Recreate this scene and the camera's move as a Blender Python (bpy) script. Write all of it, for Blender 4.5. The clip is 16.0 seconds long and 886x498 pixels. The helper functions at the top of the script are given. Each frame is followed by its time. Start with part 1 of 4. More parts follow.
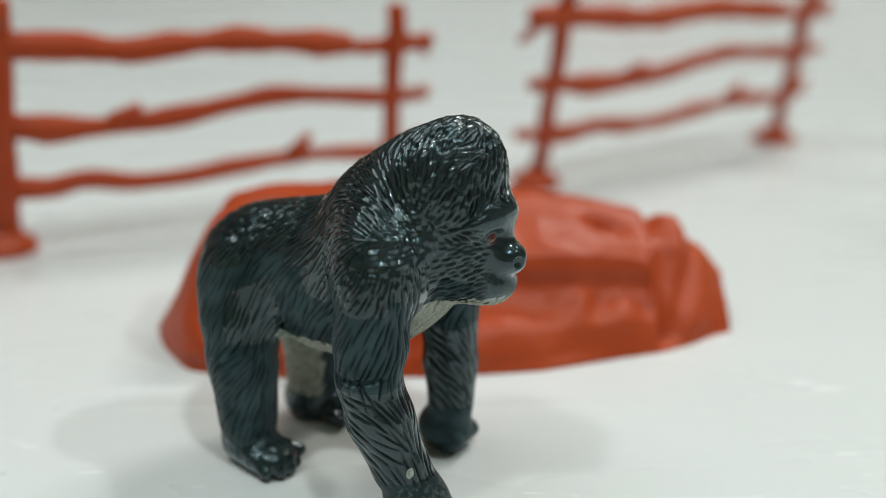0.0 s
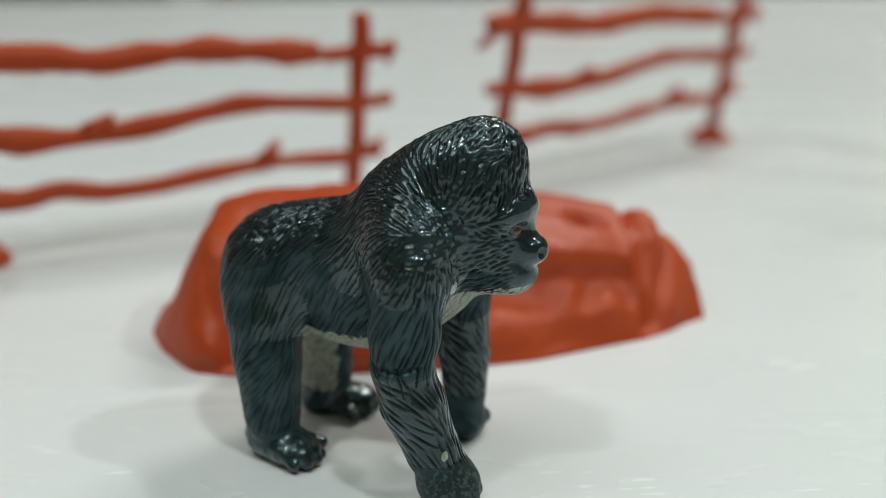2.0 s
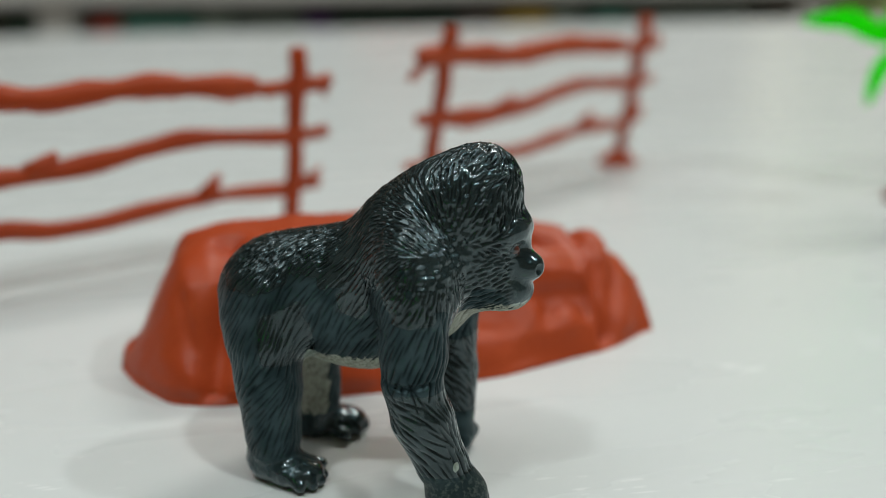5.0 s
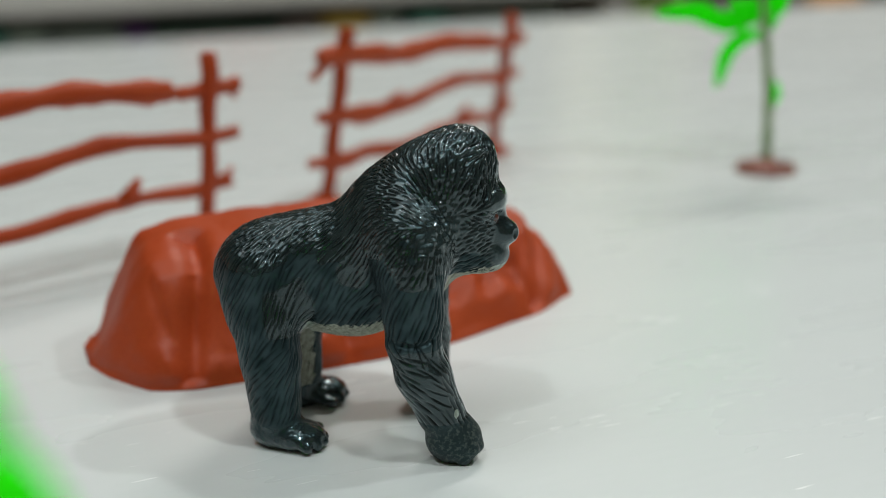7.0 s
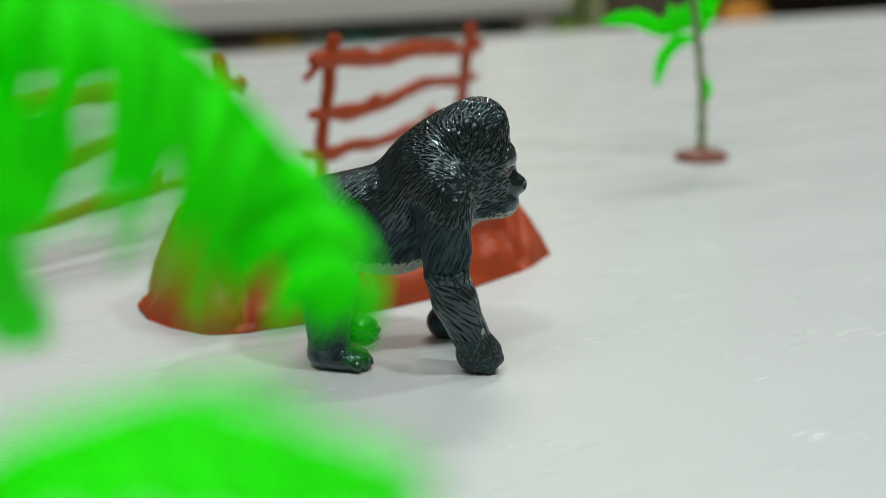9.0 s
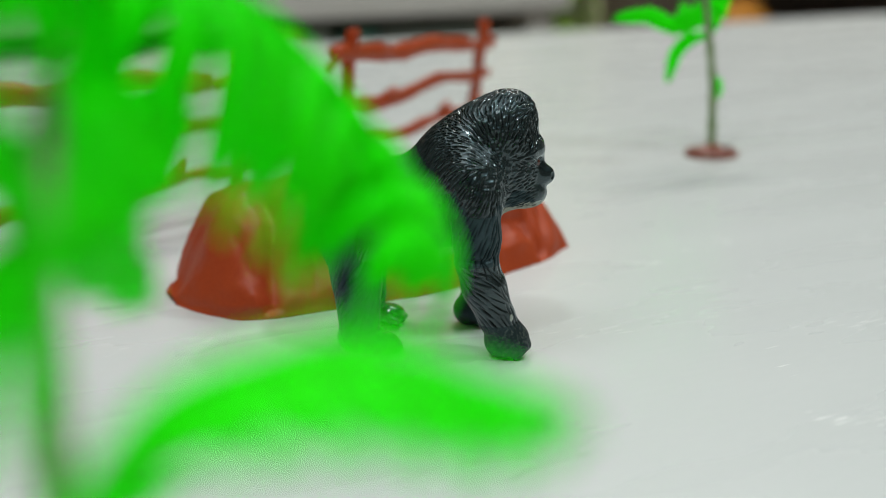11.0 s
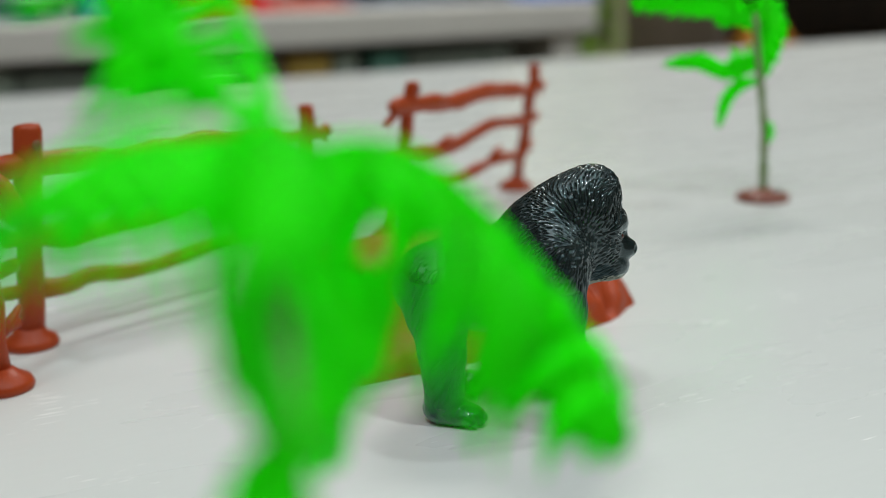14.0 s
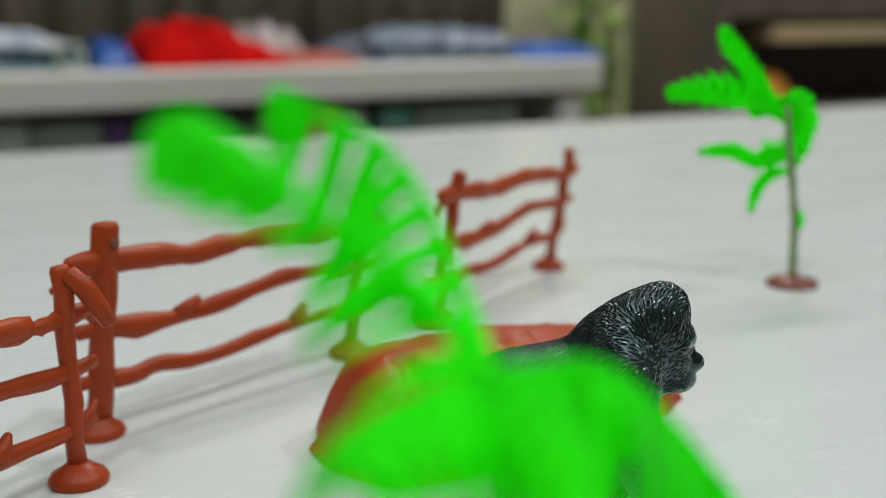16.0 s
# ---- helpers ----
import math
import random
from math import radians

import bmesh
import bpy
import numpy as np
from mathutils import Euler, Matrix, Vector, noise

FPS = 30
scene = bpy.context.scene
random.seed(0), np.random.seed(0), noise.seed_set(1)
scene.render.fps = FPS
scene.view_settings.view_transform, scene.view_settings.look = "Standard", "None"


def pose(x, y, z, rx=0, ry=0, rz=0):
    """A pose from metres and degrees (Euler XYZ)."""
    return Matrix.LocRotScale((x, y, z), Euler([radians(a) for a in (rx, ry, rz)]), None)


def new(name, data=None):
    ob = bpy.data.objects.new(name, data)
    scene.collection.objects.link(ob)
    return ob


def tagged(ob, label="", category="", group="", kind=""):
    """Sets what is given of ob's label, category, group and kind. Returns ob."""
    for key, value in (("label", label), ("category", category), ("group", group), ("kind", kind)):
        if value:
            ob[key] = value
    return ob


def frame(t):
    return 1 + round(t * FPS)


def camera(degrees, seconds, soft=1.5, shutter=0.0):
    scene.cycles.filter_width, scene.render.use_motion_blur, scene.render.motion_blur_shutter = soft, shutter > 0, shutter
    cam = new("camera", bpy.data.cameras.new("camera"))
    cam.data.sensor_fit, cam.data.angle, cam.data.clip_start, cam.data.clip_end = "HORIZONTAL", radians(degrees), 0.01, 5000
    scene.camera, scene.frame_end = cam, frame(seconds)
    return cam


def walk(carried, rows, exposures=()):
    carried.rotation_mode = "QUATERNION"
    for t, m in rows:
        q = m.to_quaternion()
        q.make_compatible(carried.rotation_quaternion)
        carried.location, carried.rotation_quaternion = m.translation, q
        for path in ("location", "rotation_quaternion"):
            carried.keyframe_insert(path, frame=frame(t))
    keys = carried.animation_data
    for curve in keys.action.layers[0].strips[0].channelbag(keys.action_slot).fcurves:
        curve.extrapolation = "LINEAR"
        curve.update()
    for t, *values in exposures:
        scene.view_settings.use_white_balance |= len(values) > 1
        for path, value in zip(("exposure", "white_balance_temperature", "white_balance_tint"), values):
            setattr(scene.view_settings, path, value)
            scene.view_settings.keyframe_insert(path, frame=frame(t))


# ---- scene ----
cam = camera(43.3, 16.0, 0.7)
METRES, EYE, TILT, LEAN, TURN = 0.205, 0.0907, -18.4, 0.0, 0.0
ROWS = [
    (0.0, 0.0, 0.0, 0.0, 0.0, 0.0, -0.0),
    (0.5, -0.0168, -0.0095, -0.001, -1.04, 0.09, 0.38),
    (1.0, -0.0351, -0.0187, -0.0025, -1.98, 0.61, 0.69),
    (1.5, -0.0577, -0.0282, -0.006, -3.19, 0.8, 1.12),
    (2.0, -0.0905, -0.0391, -0.0099, -4.95, 0.4, 1.67),
    (2.5, -0.1166, -0.0546, -0.0137, -6.62, 0.89, 2.28),
    (3.0, -0.1444, -0.0695, -0.0158, -7.97, 1.49, 2.76),
    (5.5, -0.2334, -0.0659, -0.0136, -13.39, 1.78, 4.72),
    (6.0, -0.2871, -0.1005, -0.0251, -15.5, 1.83, 5.67),
    (6.5, -0.3254, -0.0988, -0.0278, -17.33, 1.01, 6.39),
    (7.0, -0.362, -0.1231, -0.031, -21.02, 1.02, 7.93),
    (7.5, -0.4255, -0.1677, -0.0466, -22.25, 1.15, 8.71),
    (8.0, -0.4688, -0.2194, -0.0613, -22.66, 1.27, 8.98),
    (8.5, -0.5248, -0.2614, -0.0908, -23.64, 1.44, 9.1),
    (9.0, -0.5524, -0.2767, -0.0972, -25.13, 1.68, 9.56),
    (11.5, -0.6133, -0.285, -0.1034, -25.31, 1.55, 8.88),
    (12.0, -0.6255, -0.276, -0.0876, -25.06, 1.67, 8.59),
    (12.5, -0.6272, -0.2759, -0.0725, -24.96, 1.89, 8.8),
    (13.0, -0.6129, -0.2781, -0.0488, -24.76, 2.06, 9.25),
    (13.5, -0.6201, -0.2844, -0.0396, -24.52, 2.19, 9.48),
    (14.0, -0.6656, -0.2771, -0.0266, -24.46, 2.42, 9.27),
    (14.5, -0.6829, -0.2826, 0.0119, -24.3, 2.99, 9.24),
    (15.0, -0.7136, -0.3003, 0.0458, -24.26, 3.65, 9.45),
    (15.5, -0.7403, -0.2944, 0.0474, -24.63, 3.98, 9.01),
    (16.0, -0.765, -0.2926, 0.0628, -24.9, 4.59, 8.31),
]
walk(cam, [(t, pose(0, 0, EYE, TILT, LEAN, TURN) @ pose(METRES * x, METRES * y, METRES * z, 90 + pitch, roll, yaw)) for t, x, y, z, yaw, pitch, roll in ROWS], [(0.0, 0.24), (2.5, 0.10), (6.5, 0.0), (9.0, 0.02), (12.5, 0.02), (16.0, -0.04)])
cam.data.dof.use_dof, cam.data.dof.aperture_fstop = True, 8.5

# ---- world and lamps ----
world = bpy.data.worlds.new("room_air")
scene.world = world
world.use_nodes = True
world.node_tree.nodes["Background"].inputs[0].default_value = (0.80, 0.88, 0.84, 1)
world.node_tree.nodes["Background"].inputs[1].default_value = 0.03
FLOOR, CEIL = -0.76, 1.90


def overhead_light(x, y, sx, sy, power, colour):
    data = bpy.data.lights.new("overhead_light", "AREA")
    data.shape, data.size, data.size_y, data.energy, data.color = "RECTANGLE", sx, sy, power, colour
    ob = new("overhead_light", data)
    ob.matrix_world = pose(x, y, CEIL - 0.06)
    return ob


# three small lamps, set by the direction of the shadows
overhead_light(0.40, -0.60, 0.12, 0.12, 10.5, (0.93, 1.0, 0.99))
overhead_light(1.45, 0.05, 0.10, 0.10, 11.0, (0.93, 1.0, 0.99))
overhead_light(-0.65, -0.40, 0.16, 0.16, 6.5, (0.93, 1.0, 0.99))
# broad unseen fill, added to lift the ambient level
overhead_light(-0.7, 0.30, 1.3, 0.9, 8.5, (0.92, 1.0, 1.0))
# unseen light added to brighten the rack and background
overhead_light(1.0, 1.45, 0.9, 0.3, 22.0, (1.0, 0.98, 0.93))


# ---- materials ----
def material(name):
    m = bpy.data.materials.new(name)
    m.use_nodes = True
    nt = m.node_tree
    return m, nt, nt.nodes["Principled BSDF"]


def node(nt, kind, inputs=(), **props):
    n = nt.nodes.new(kind)
    for k, v in props.items():
        if k == "blend_type":
            n.blend_type = v
        elif k == "data_type":
            n.data_type = v
        elif k == "operation":
            n.operation = v
        elif k == "attribute_name":
            n.attribute_name = v
        elif k == "vector_type":
            n.vector_type = v
    for k, v in dict(inputs).items():
        if isinstance(v, bpy.types.NodeSocket):
            nt.links.new(v, n.inputs[k])
        else:
            n.inputs[k].default_value = v
    return n


def ramp(nt, fac, stops):
    r = nt.nodes.new("ShaderNodeValToRGB")
    nt.links.new(fac, r.inputs[0])
    el = r.color_ramp.elements
    while len(el) < len(stops):
        el.new(0.5)
    for e, (pos, col) in zip(el, stops):
        e.position = pos
        e.color = (*col, 1) if len(col) == 3 else col
    return r.outputs[0]


def grey(v):
    return (v, v, v)


def surface(name, dark, light, rough=(0.4, 0.55), scale=60.0, fine=900.0, bump=0.15, dist=0.0004, stretch=(1, 1, 1), spec=0.5, sheen=0.0, metal=0.0):
    """A two-scale surface: broad tone drift, fine grain, relief."""
    m, nt, b = material(name)
    tc = node(nt, "ShaderNodeTexCoord")
    mp = node(nt, "ShaderNodeMapping", {0: tc.outputs["Object"], 3: stretch})
    a = node(nt, "ShaderNodeTexNoise", {"Vector": mp.outputs[0], "Scale": scale, "Detail": 4.0})
    f = node(nt, "ShaderNodeTexNoise", {"Vector": mp.outputs[0], "Scale": fine, "Detail": 3.0})
    mixv = node(nt, "ShaderNodeMath", {0: a.outputs[0], 1: f.outputs[0]}, operation="ADD")
    half = node(nt, "ShaderNodeMath", {0: mixv.outputs[0], 1: 0.5}, operation="MULTIPLY")
    col = ramp(nt, half.outputs[0], [(0.36, dark), (0.64, light)])
    nt.links.new(col, b.inputs["Base Color"])
    r = ramp(nt, a.outputs[0], [(0.3, grey(rough[0])), (0.7, grey(rough[1]))])
    nt.links.new(r, b.inputs["Roughness"])
    bp = node(nt, "ShaderNodeBump", {"Height": half.outputs[0], "Strength": bump, "Distance": dist})
    nt.links.new(bp.outputs[0], b.inputs["Normal"])
    b.inputs["Specular IOR Level"].default_value = spec
    b.inputs["Metallic"].default_value = metal
    return m


M_TABLE = surface("white_laminate", (0.712, 0.742, 0.730), (0.728, 0.756, 0.745), (0.25, 0.31), 7.0, 130.0, 0.03, 0.0002, (1.0, 4.0, 1.0))
def scratch(m):
    """Sparse scuffs and faint streaks along the laminate; their bright glints are painted in as near-white."""
    nt = m.node_tree
    b = nt.nodes["Principled BSDF"]
    tc = node(nt, "ShaderNodeTexCoord")
    mp = node(nt, "ShaderNodeMapping", {0: tc.outputs["Object"], 2: (0, 0, radians(10)), 3: (0.075, 1.0, 1.0)})
    a = node(nt, "ShaderNodeTexNoise", {"Vector": mp.outputs[0], "Scale": 1500.0, "Detail": 1.0})
    g = node(nt, "ShaderNodeTexNoise", {"Vector": tc.outputs["Object"], "Scale": 38.0, "Detail": 2.0})
    k = node(nt, "ShaderNodeMath", {0: a.outputs[0], 1: g.outputs[0]}, operation="MULTIPLY")
    fac = ramp(nt, k.outputs[0], [(0.425, grey(0.0)), (0.44, grey(1.0))])
    old = b.inputs["Base Color"].links[0].from_socket
    mx = node(nt, "ShaderNodeMix", {0: fac, 6: old, 7: (0.97, 0.98, 0.97, 1)}, data_type="RGBA")
    nt.links.new(mx.outputs[2], b.inputs["Base Color"])


scratch(M_TABLE)
M_TABLE_EDGE = surface("table_edging", (0.50, 0.51, 0.50), (0.60, 0.61, 0.59), (0.4, 0.5))
M_RED = surface("red_brown_plastic", (0.385, 0.048, 0.010), (0.455, 0.067, 0.014), (0.34, 0.48), 70.0, 1500.0, 0.25, 0.0003, (1, 1, 1), 0.28)
M_ROCK = surface("red_clay_plastic", (0.395, 0.049, 0.010), (0.465, 0.066, 0.014), (0.40, 0.52), 60.0, 1200.0, 0.3, 0.0004, (1, 1, 1), 0.32)
M_BARK = surface("palm_stem_plastic", (0.14, 0.25, 0.08), (0.27, 0.36, 0.16), (0.4, 0.6), 220.0, 1500.0, 0.4, 0.0004, (1, 1, 0.4))
M_BASE = surface("brown_plastic", (0.20, 0.055, 0.035), (0.29, 0.085, 0.05), (0.35, 0.5), 90.0, 1300.0)
M_FLOOR = surface("floor_wood", (0.16, 0.12, 0.09), (0.26, 0.2, 0.15), (0.35, 0.5), 3.0, 60.0, 0.2, 0.001, (1, 8, 1))
M_WALL = surface("wall_paint", (0.30, 0.28, 0.24), (0.36, 0.34, 0.30), (0.7, 0.9), 2.0, 90.0, 0.2, 0.001)
M_CEIL = surface("ceiling_paint", (0.44, 0.44, 0.42), (0.50, 0.50, 0.48), (0.8, 0.9), 2.0, 90.0, 0.2, 0.001)
M_CURTAIN = surface("brown_curtain", (0.15, 0.122, 0.092), (0.22, 0.18, 0.138), (0.7, 0.9), 5.0, 300.0, 0.3, 0.002)
M_DARKWOOD = surface("dark_wood", (0.125, 0.100, 0.082), (0.20, 0.160, 0.132), (0.3, 0.5), 8.0, 120.0, 0.3, 0.001, (1, 1, 0.2))
M_PALEWOOD = surface("pale_wood", (0.62, 0.47, 0.27), (0.74, 0.58, 0.36), (0.4, 0.6), 8.0, 120.0, 0.2, 0.001, (0.2, 1, 1))
M_CREAM = surface("cream_paint", (0.74, 0.70, 0.46), (0.82, 0.79, 0.56), (0.5, 0.7), 6.0, 120.0)
M_SLAB = surface("grey_white_board", (0.78, 0.76, 0.71), (0.86, 0.84, 0.79), (0.35, 0.5), 5.0, 140.0)
M_REDCLOTH = surface("red_cloth", (0.48, 0.003, 0.003), (0.66, 0.008, 0.006), (0.8, 0.95), 20.0, 700.0, 0.4, 0.001, (1, 1, 1), 0.08)
M_PINKCLOTH = surface("faded_red_cloth", (0.42, 0.08, 0.055), (0.55, 0.13, 0.09), (0.6, 0.8), 20.0, 700.0, 0.4, 0.001)
M_BLUE = surface("blue_plastic_film", (0.02, 0.075, 0.36), (0.05, 0.16, 0.52), (0.25, 0.4), 16.0, 300.0, 0.4, 0.002)
# navy film; the pale end of its tone paints in speckled highlights
M_NAVY = surface("navy_film_glints", (0.045, 0.06, 0.13), (0.34, 0.42, 0.52), (0.15, 0.3), 30.0, 160.0, 0.6, 0.004)
M_SILVER = surface("pale_blue_film", (0.20, 0.28, 0.42), (0.86, 0.88, 0.92), (0.15, 0.3), 24.0, 200.0, 0.5, 0.004)
M_TEALFILM = surface("blue_grey_film", (0.07, 0.15, 0.20), (0.26, 0.38, 0.40), (0.15, 0.3), 20.0, 200.0, 0.5, 0.004)
M_BLUEFILM = surface("clear_film_over_navy", (0.06, 0.09, 0.17), (0.42, 0.50, 0.60), (0.12, 0.26), 40.0, 200.0, 0.6, 0.004)
M_PURPLE = surface("purple_card", (0.07, 0.03, 0.10), (0.11, 0.05, 0.15), (0.5, 0.6))
M_TEAL = surface("teal_card", (0.06, 0.20, 0.14), (0.14, 0.32, 0.25), (0.5, 0.6), 30.0)
M_PALEGREEN = surface("pale_green_card", (0.24, 0.30, 0.24), (0.36, 0.42, 0.36), (0.4, 0.6), 30.0)
M_DARKGREEN = surface("dark_green_card", (0.020, 0.040, 0.025), (0.045, 0.075, 0.05), (0.5, 0.6), 30.0)
M_GREYGREEN = surface("grey_green_card", (0.14, 0.17, 0.14), (0.22, 0.25, 0.21), (0.5, 0.6), 30.0)
M_YELLOW = surface("yellow_card", (0.42, 0.28, 0.05), (0.55, 0.38, 0.09), (0.5, 0.6), 30.0)
M_ORANGE = surface("orange_card", (0.62, 0.20, 0.02), (0.78, 0.40, 0.06), (0.4, 0.6), 30.0)
M_ROLL = surface("pale_green_plastic", (0.42, 0.50, 0.40), (0.56, 0.63, 0.52), (0.15, 0.3), 60.0)
M_FILM = surface("greyish_pink_film", (0.30, 0.24, 0.24), (0.62, 0.56, 0.56), (0.15, 0.3), 40.0, 200.0, 0.6, 0.004)
M_PLANT = surface("leaf_green", (0.20, 0.44, 0.025), (0.42, 0.68, 0.09), (0.45, 0.6), 40.0, 300.0)
M_GLASS_BEAD = surface("clear_plastic", (0.65, 0.68, 0.66), (0.75, 0.78, 0.76), (0.1, 0.2))


def leaf_material():
    m, nt, b = material("neon_green_plastic")
    tc = node(nt, "ShaderNodeTexCoord")
    a = node(nt, "ShaderNodeTexNoise", {"Vector": tc.outputs["Object"], "Scale": 160.0, "Detail": 3.0})
    col = ramp(nt, a.outputs[0], [(0.3, (0.022, 0.95, 0.001)), (0.7, (0.040, 0.98, 0.002))])
    nt.links.new(col, b.inputs["Base Color"])
    b.inputs["Roughness"].default_value = 0.5
    b.inputs["Specular IOR Level"].default_value = 0.12
    tl = node(nt, "ShaderNodeBsdfTranslucent", {"Color": (0.030, 0.98, 0.002, 1)})
    mx = node(nt, "ShaderNodeMixShader", {0: 0.35, 1: b.outputs[0], 2: tl.outputs[0]})
    # extra green added on top to brighten the leaves, like a fluorescent plastic
    neon_boost = node(nt, "ShaderNodeBsdfTranslucent", {"Color": (0.005, 0.17, 0.001, 1)})
    sm = node(nt, "ShaderNodeAddShader", {0: mx.outputs[0], 1: neon_boost.outputs[0]})
    nt.links.new(sm.outputs[0], nt.nodes["Material Output"].inputs[0])
    return m


M_LEAF = leaf_material()


def fur_material():
    """Satin grey-black plastic with black combed grooves; glossy black enamel on back, head, forearms and feet; throat and belly unpainted."""
    m, nt, b = material("painted_fur")
    read = lambda key: node(nt, "ShaderNodeAttribute", attribute_name=key).outputs["Fac"]
    groove, paint, pale, eye, grit = (read(k) for k in ("groove", "paint", "pale", "eye", "grit"))
    tc = node(nt, "ShaderNodeTexCoord")
    fine = node(nt, "ShaderNodeTexNoise", {"Vector": tc.outputs["Object"], "Scale": 1500.0, "Detail": 4.0})
    mott = node(nt, "ShaderNodeTexNoise", {"Vector": tc.outputs["Object"], "Scale": 170.0, "Detail": 5.0})
    satin = ramp(nt, mott.outputs[0], [(0.36, (0.0110, 0.0195, 0.0215)), (0.64, (0.0420, 0.0640, 0.0700))])
    enamel = ramp(nt, mott.outputs[0], [(0.3, (0.0090, 0.0130, 0.0125)), (0.75, (0.0270, 0.0370, 0.0365))])
    # the enamel thins out in patches at its rim
    rim = node(nt, "ShaderNodeMath", {0: paint, 1: mott.outputs[0]}, operation="ADD")
    cover = ramp(nt, rim.outputs[0], [(0.86, grey(0.0)), (1.10, grey(1.0))])
    c0 = node(nt, "ShaderNodeMix", {0: cover, 6: satin, 7: enamel}, data_type="RGBA")
    # the mask that carves the grooves also turns their colour near-black
    groove_mix = node(nt, "ShaderNodeMath", {0: groove, 1: 0.96}, operation="MULTIPLY")
    c1 = node(nt, "ShaderNodeMix", {0: groove_mix.outputs[0], 6: c0.outputs[2], 7: (0.0022, 0.0036, 0.0036, 1)}, data_type="RGBA")
    dust = ramp(nt, fine.outputs[0], [(0.48, (0.012, 0.017, 0.016)), (0.66, (0.085, 0.10, 0.085))])
    c2 = node(nt, "ShaderNodeMix", {0: grit, 6: c1.outputs[2], 7: dust}, data_type="RGBA")
    bare = ramp(nt, fine.outputs[0], [(0.35, (0.25, 0.25, 0.20)), (0.65, (0.42, 0.43, 0.36))])
    pf = node(nt, "ShaderNodeMath", {0: pale, 1: fine.outputs[0]}, operation="ADD")
    pcut = node(nt, "ShaderNodeMath", {0: groove, 1: 0.45}, operation="MULTIPLY")
    pfg = node(nt, "ShaderNodeMath", {0: pf.outputs[0], 1: pcut.outputs[0]}, operation="SUBTRACT")
    pfac = ramp(nt, pfg.outputs[0], [(0.80, grey(0.0)), (1.0, grey(1.0))])
    c3 = node(nt, "ShaderNodeMix", {0: pfac, 6: c2.outputs[2], 7: bare}, data_type="RGBA")
    c4 = node(nt, "ShaderNodeMix", {0: eye, 6: c3.outputs[2], 7: (0.13, 0.035, 0.022, 1)}, data_type="RGBA")
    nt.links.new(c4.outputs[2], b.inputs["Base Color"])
    rr = ramp(nt, mott.outputs[0], [(0.3, grey(0.34)), (0.7, grey(0.46))])
    r1 = node(nt, "ShaderNodeMix", {0: cover, 6: rr, 7: (0.21, 0.21, 0.21, 1)}, data_type="RGBA")
    r2 = node(nt, "ShaderNodeMix", {0: grit, 6: r1.outputs[2], 7: (0.5, 0.5, 0.5, 1)}, data_type="RGBA")
    r3 = node(nt, "ShaderNodeMix", {0: pfac, 6: r2.outputs[2], 7: (0.65, 0.65, 0.65, 1)}, data_type="RGBA")
    nt.links.new(r3.outputs[2], b.inputs["Roughness"])
    coarse = node(nt, "ShaderNodeMath", {0: grit, 1: 0.55}, operation="MULTIPLY")
    strong = node(nt, "ShaderNodeMath", {0: coarse.outputs[0], 1: 0.22}, operation="ADD")
    bp = node(nt, "ShaderNodeBump", {"Height": fine.outputs[0], "Strength": strong.outputs[0], "Distance": 0.00015})
    bead = node(nt, "ShaderNodeTexNoise", {"Vector": tc.outputs["Object"], "Scale": 900.0, "Detail": 1.5})
    lumpy = node(nt, "ShaderNodeMath", {0: cover, 1: 0.35}, operation="MULTIPLY")
    bp = node(nt, "ShaderNodeBump", {"Height": bead.outputs[0], "Strength": lumpy.outputs[0], "Distance": 0.0004, "Normal": bp.outputs[0]})
    nt.links.new(bp.outputs[0], b.inputs["Normal"])
    dark = node(nt, "ShaderNodeMath", {0: 1.0, 1: groove}, operation="SUBTRACT")
    spec = node(nt, "ShaderNodeMath", {0: dark.outputs[0], 1: 0.42}, operation="MULTIPLY")
    nt.links.new(spec.outputs[0], b.inputs["Specular IOR Level"])
    thin = node(nt, "ShaderNodeMath", {0: cover, 1: 1.0}, operation="MULTIPLY")
    coat = node(nt, "ShaderNodeMath", {0: dark.outputs[0], 1: thin.outputs[0]}, operation="MULTIPLY")
    nt.links.new(coat.outputs[0], b.inputs["Coat Weight"])
    b.inputs["Coat Roughness"].default_value = 0.08
    b.inputs["Specular Tint"].default_value = (0.55, 0.90, 1.0, 1)
    b.inputs["Coat Tint"].default_value = (0.86, 0.97, 1.0, 1)
    return m


M_FUR = fur_material()


# ---- mesh helpers ----
def finish(name, bm, mat, smooth=True):
    me = bpy.data.meshes.new(name)
    bmesh.ops.recalc_face_normals(bm, faces=bm.faces)
    bm.to_mesh(me)
    bm.free()
    me.materials.append(mat)
    if smooth:
        me.polygons.foreach_set("use_smooth", [True] * len(me.polygons))
    return me


def part(name, bm, mat, parent=None, label="", smooth=True):
    ob = new(name, finish(name, bm, mat, smooth))
    if parent is not None:
        ob.parent = parent
    if label:
        tagged(ob, label)
    return ob


def empty(name, x=0, y=0, z=0):
    ob = new(name)
    ob.empty_display_size = 0.01
    ob.location = (x, y, z)
    return ob


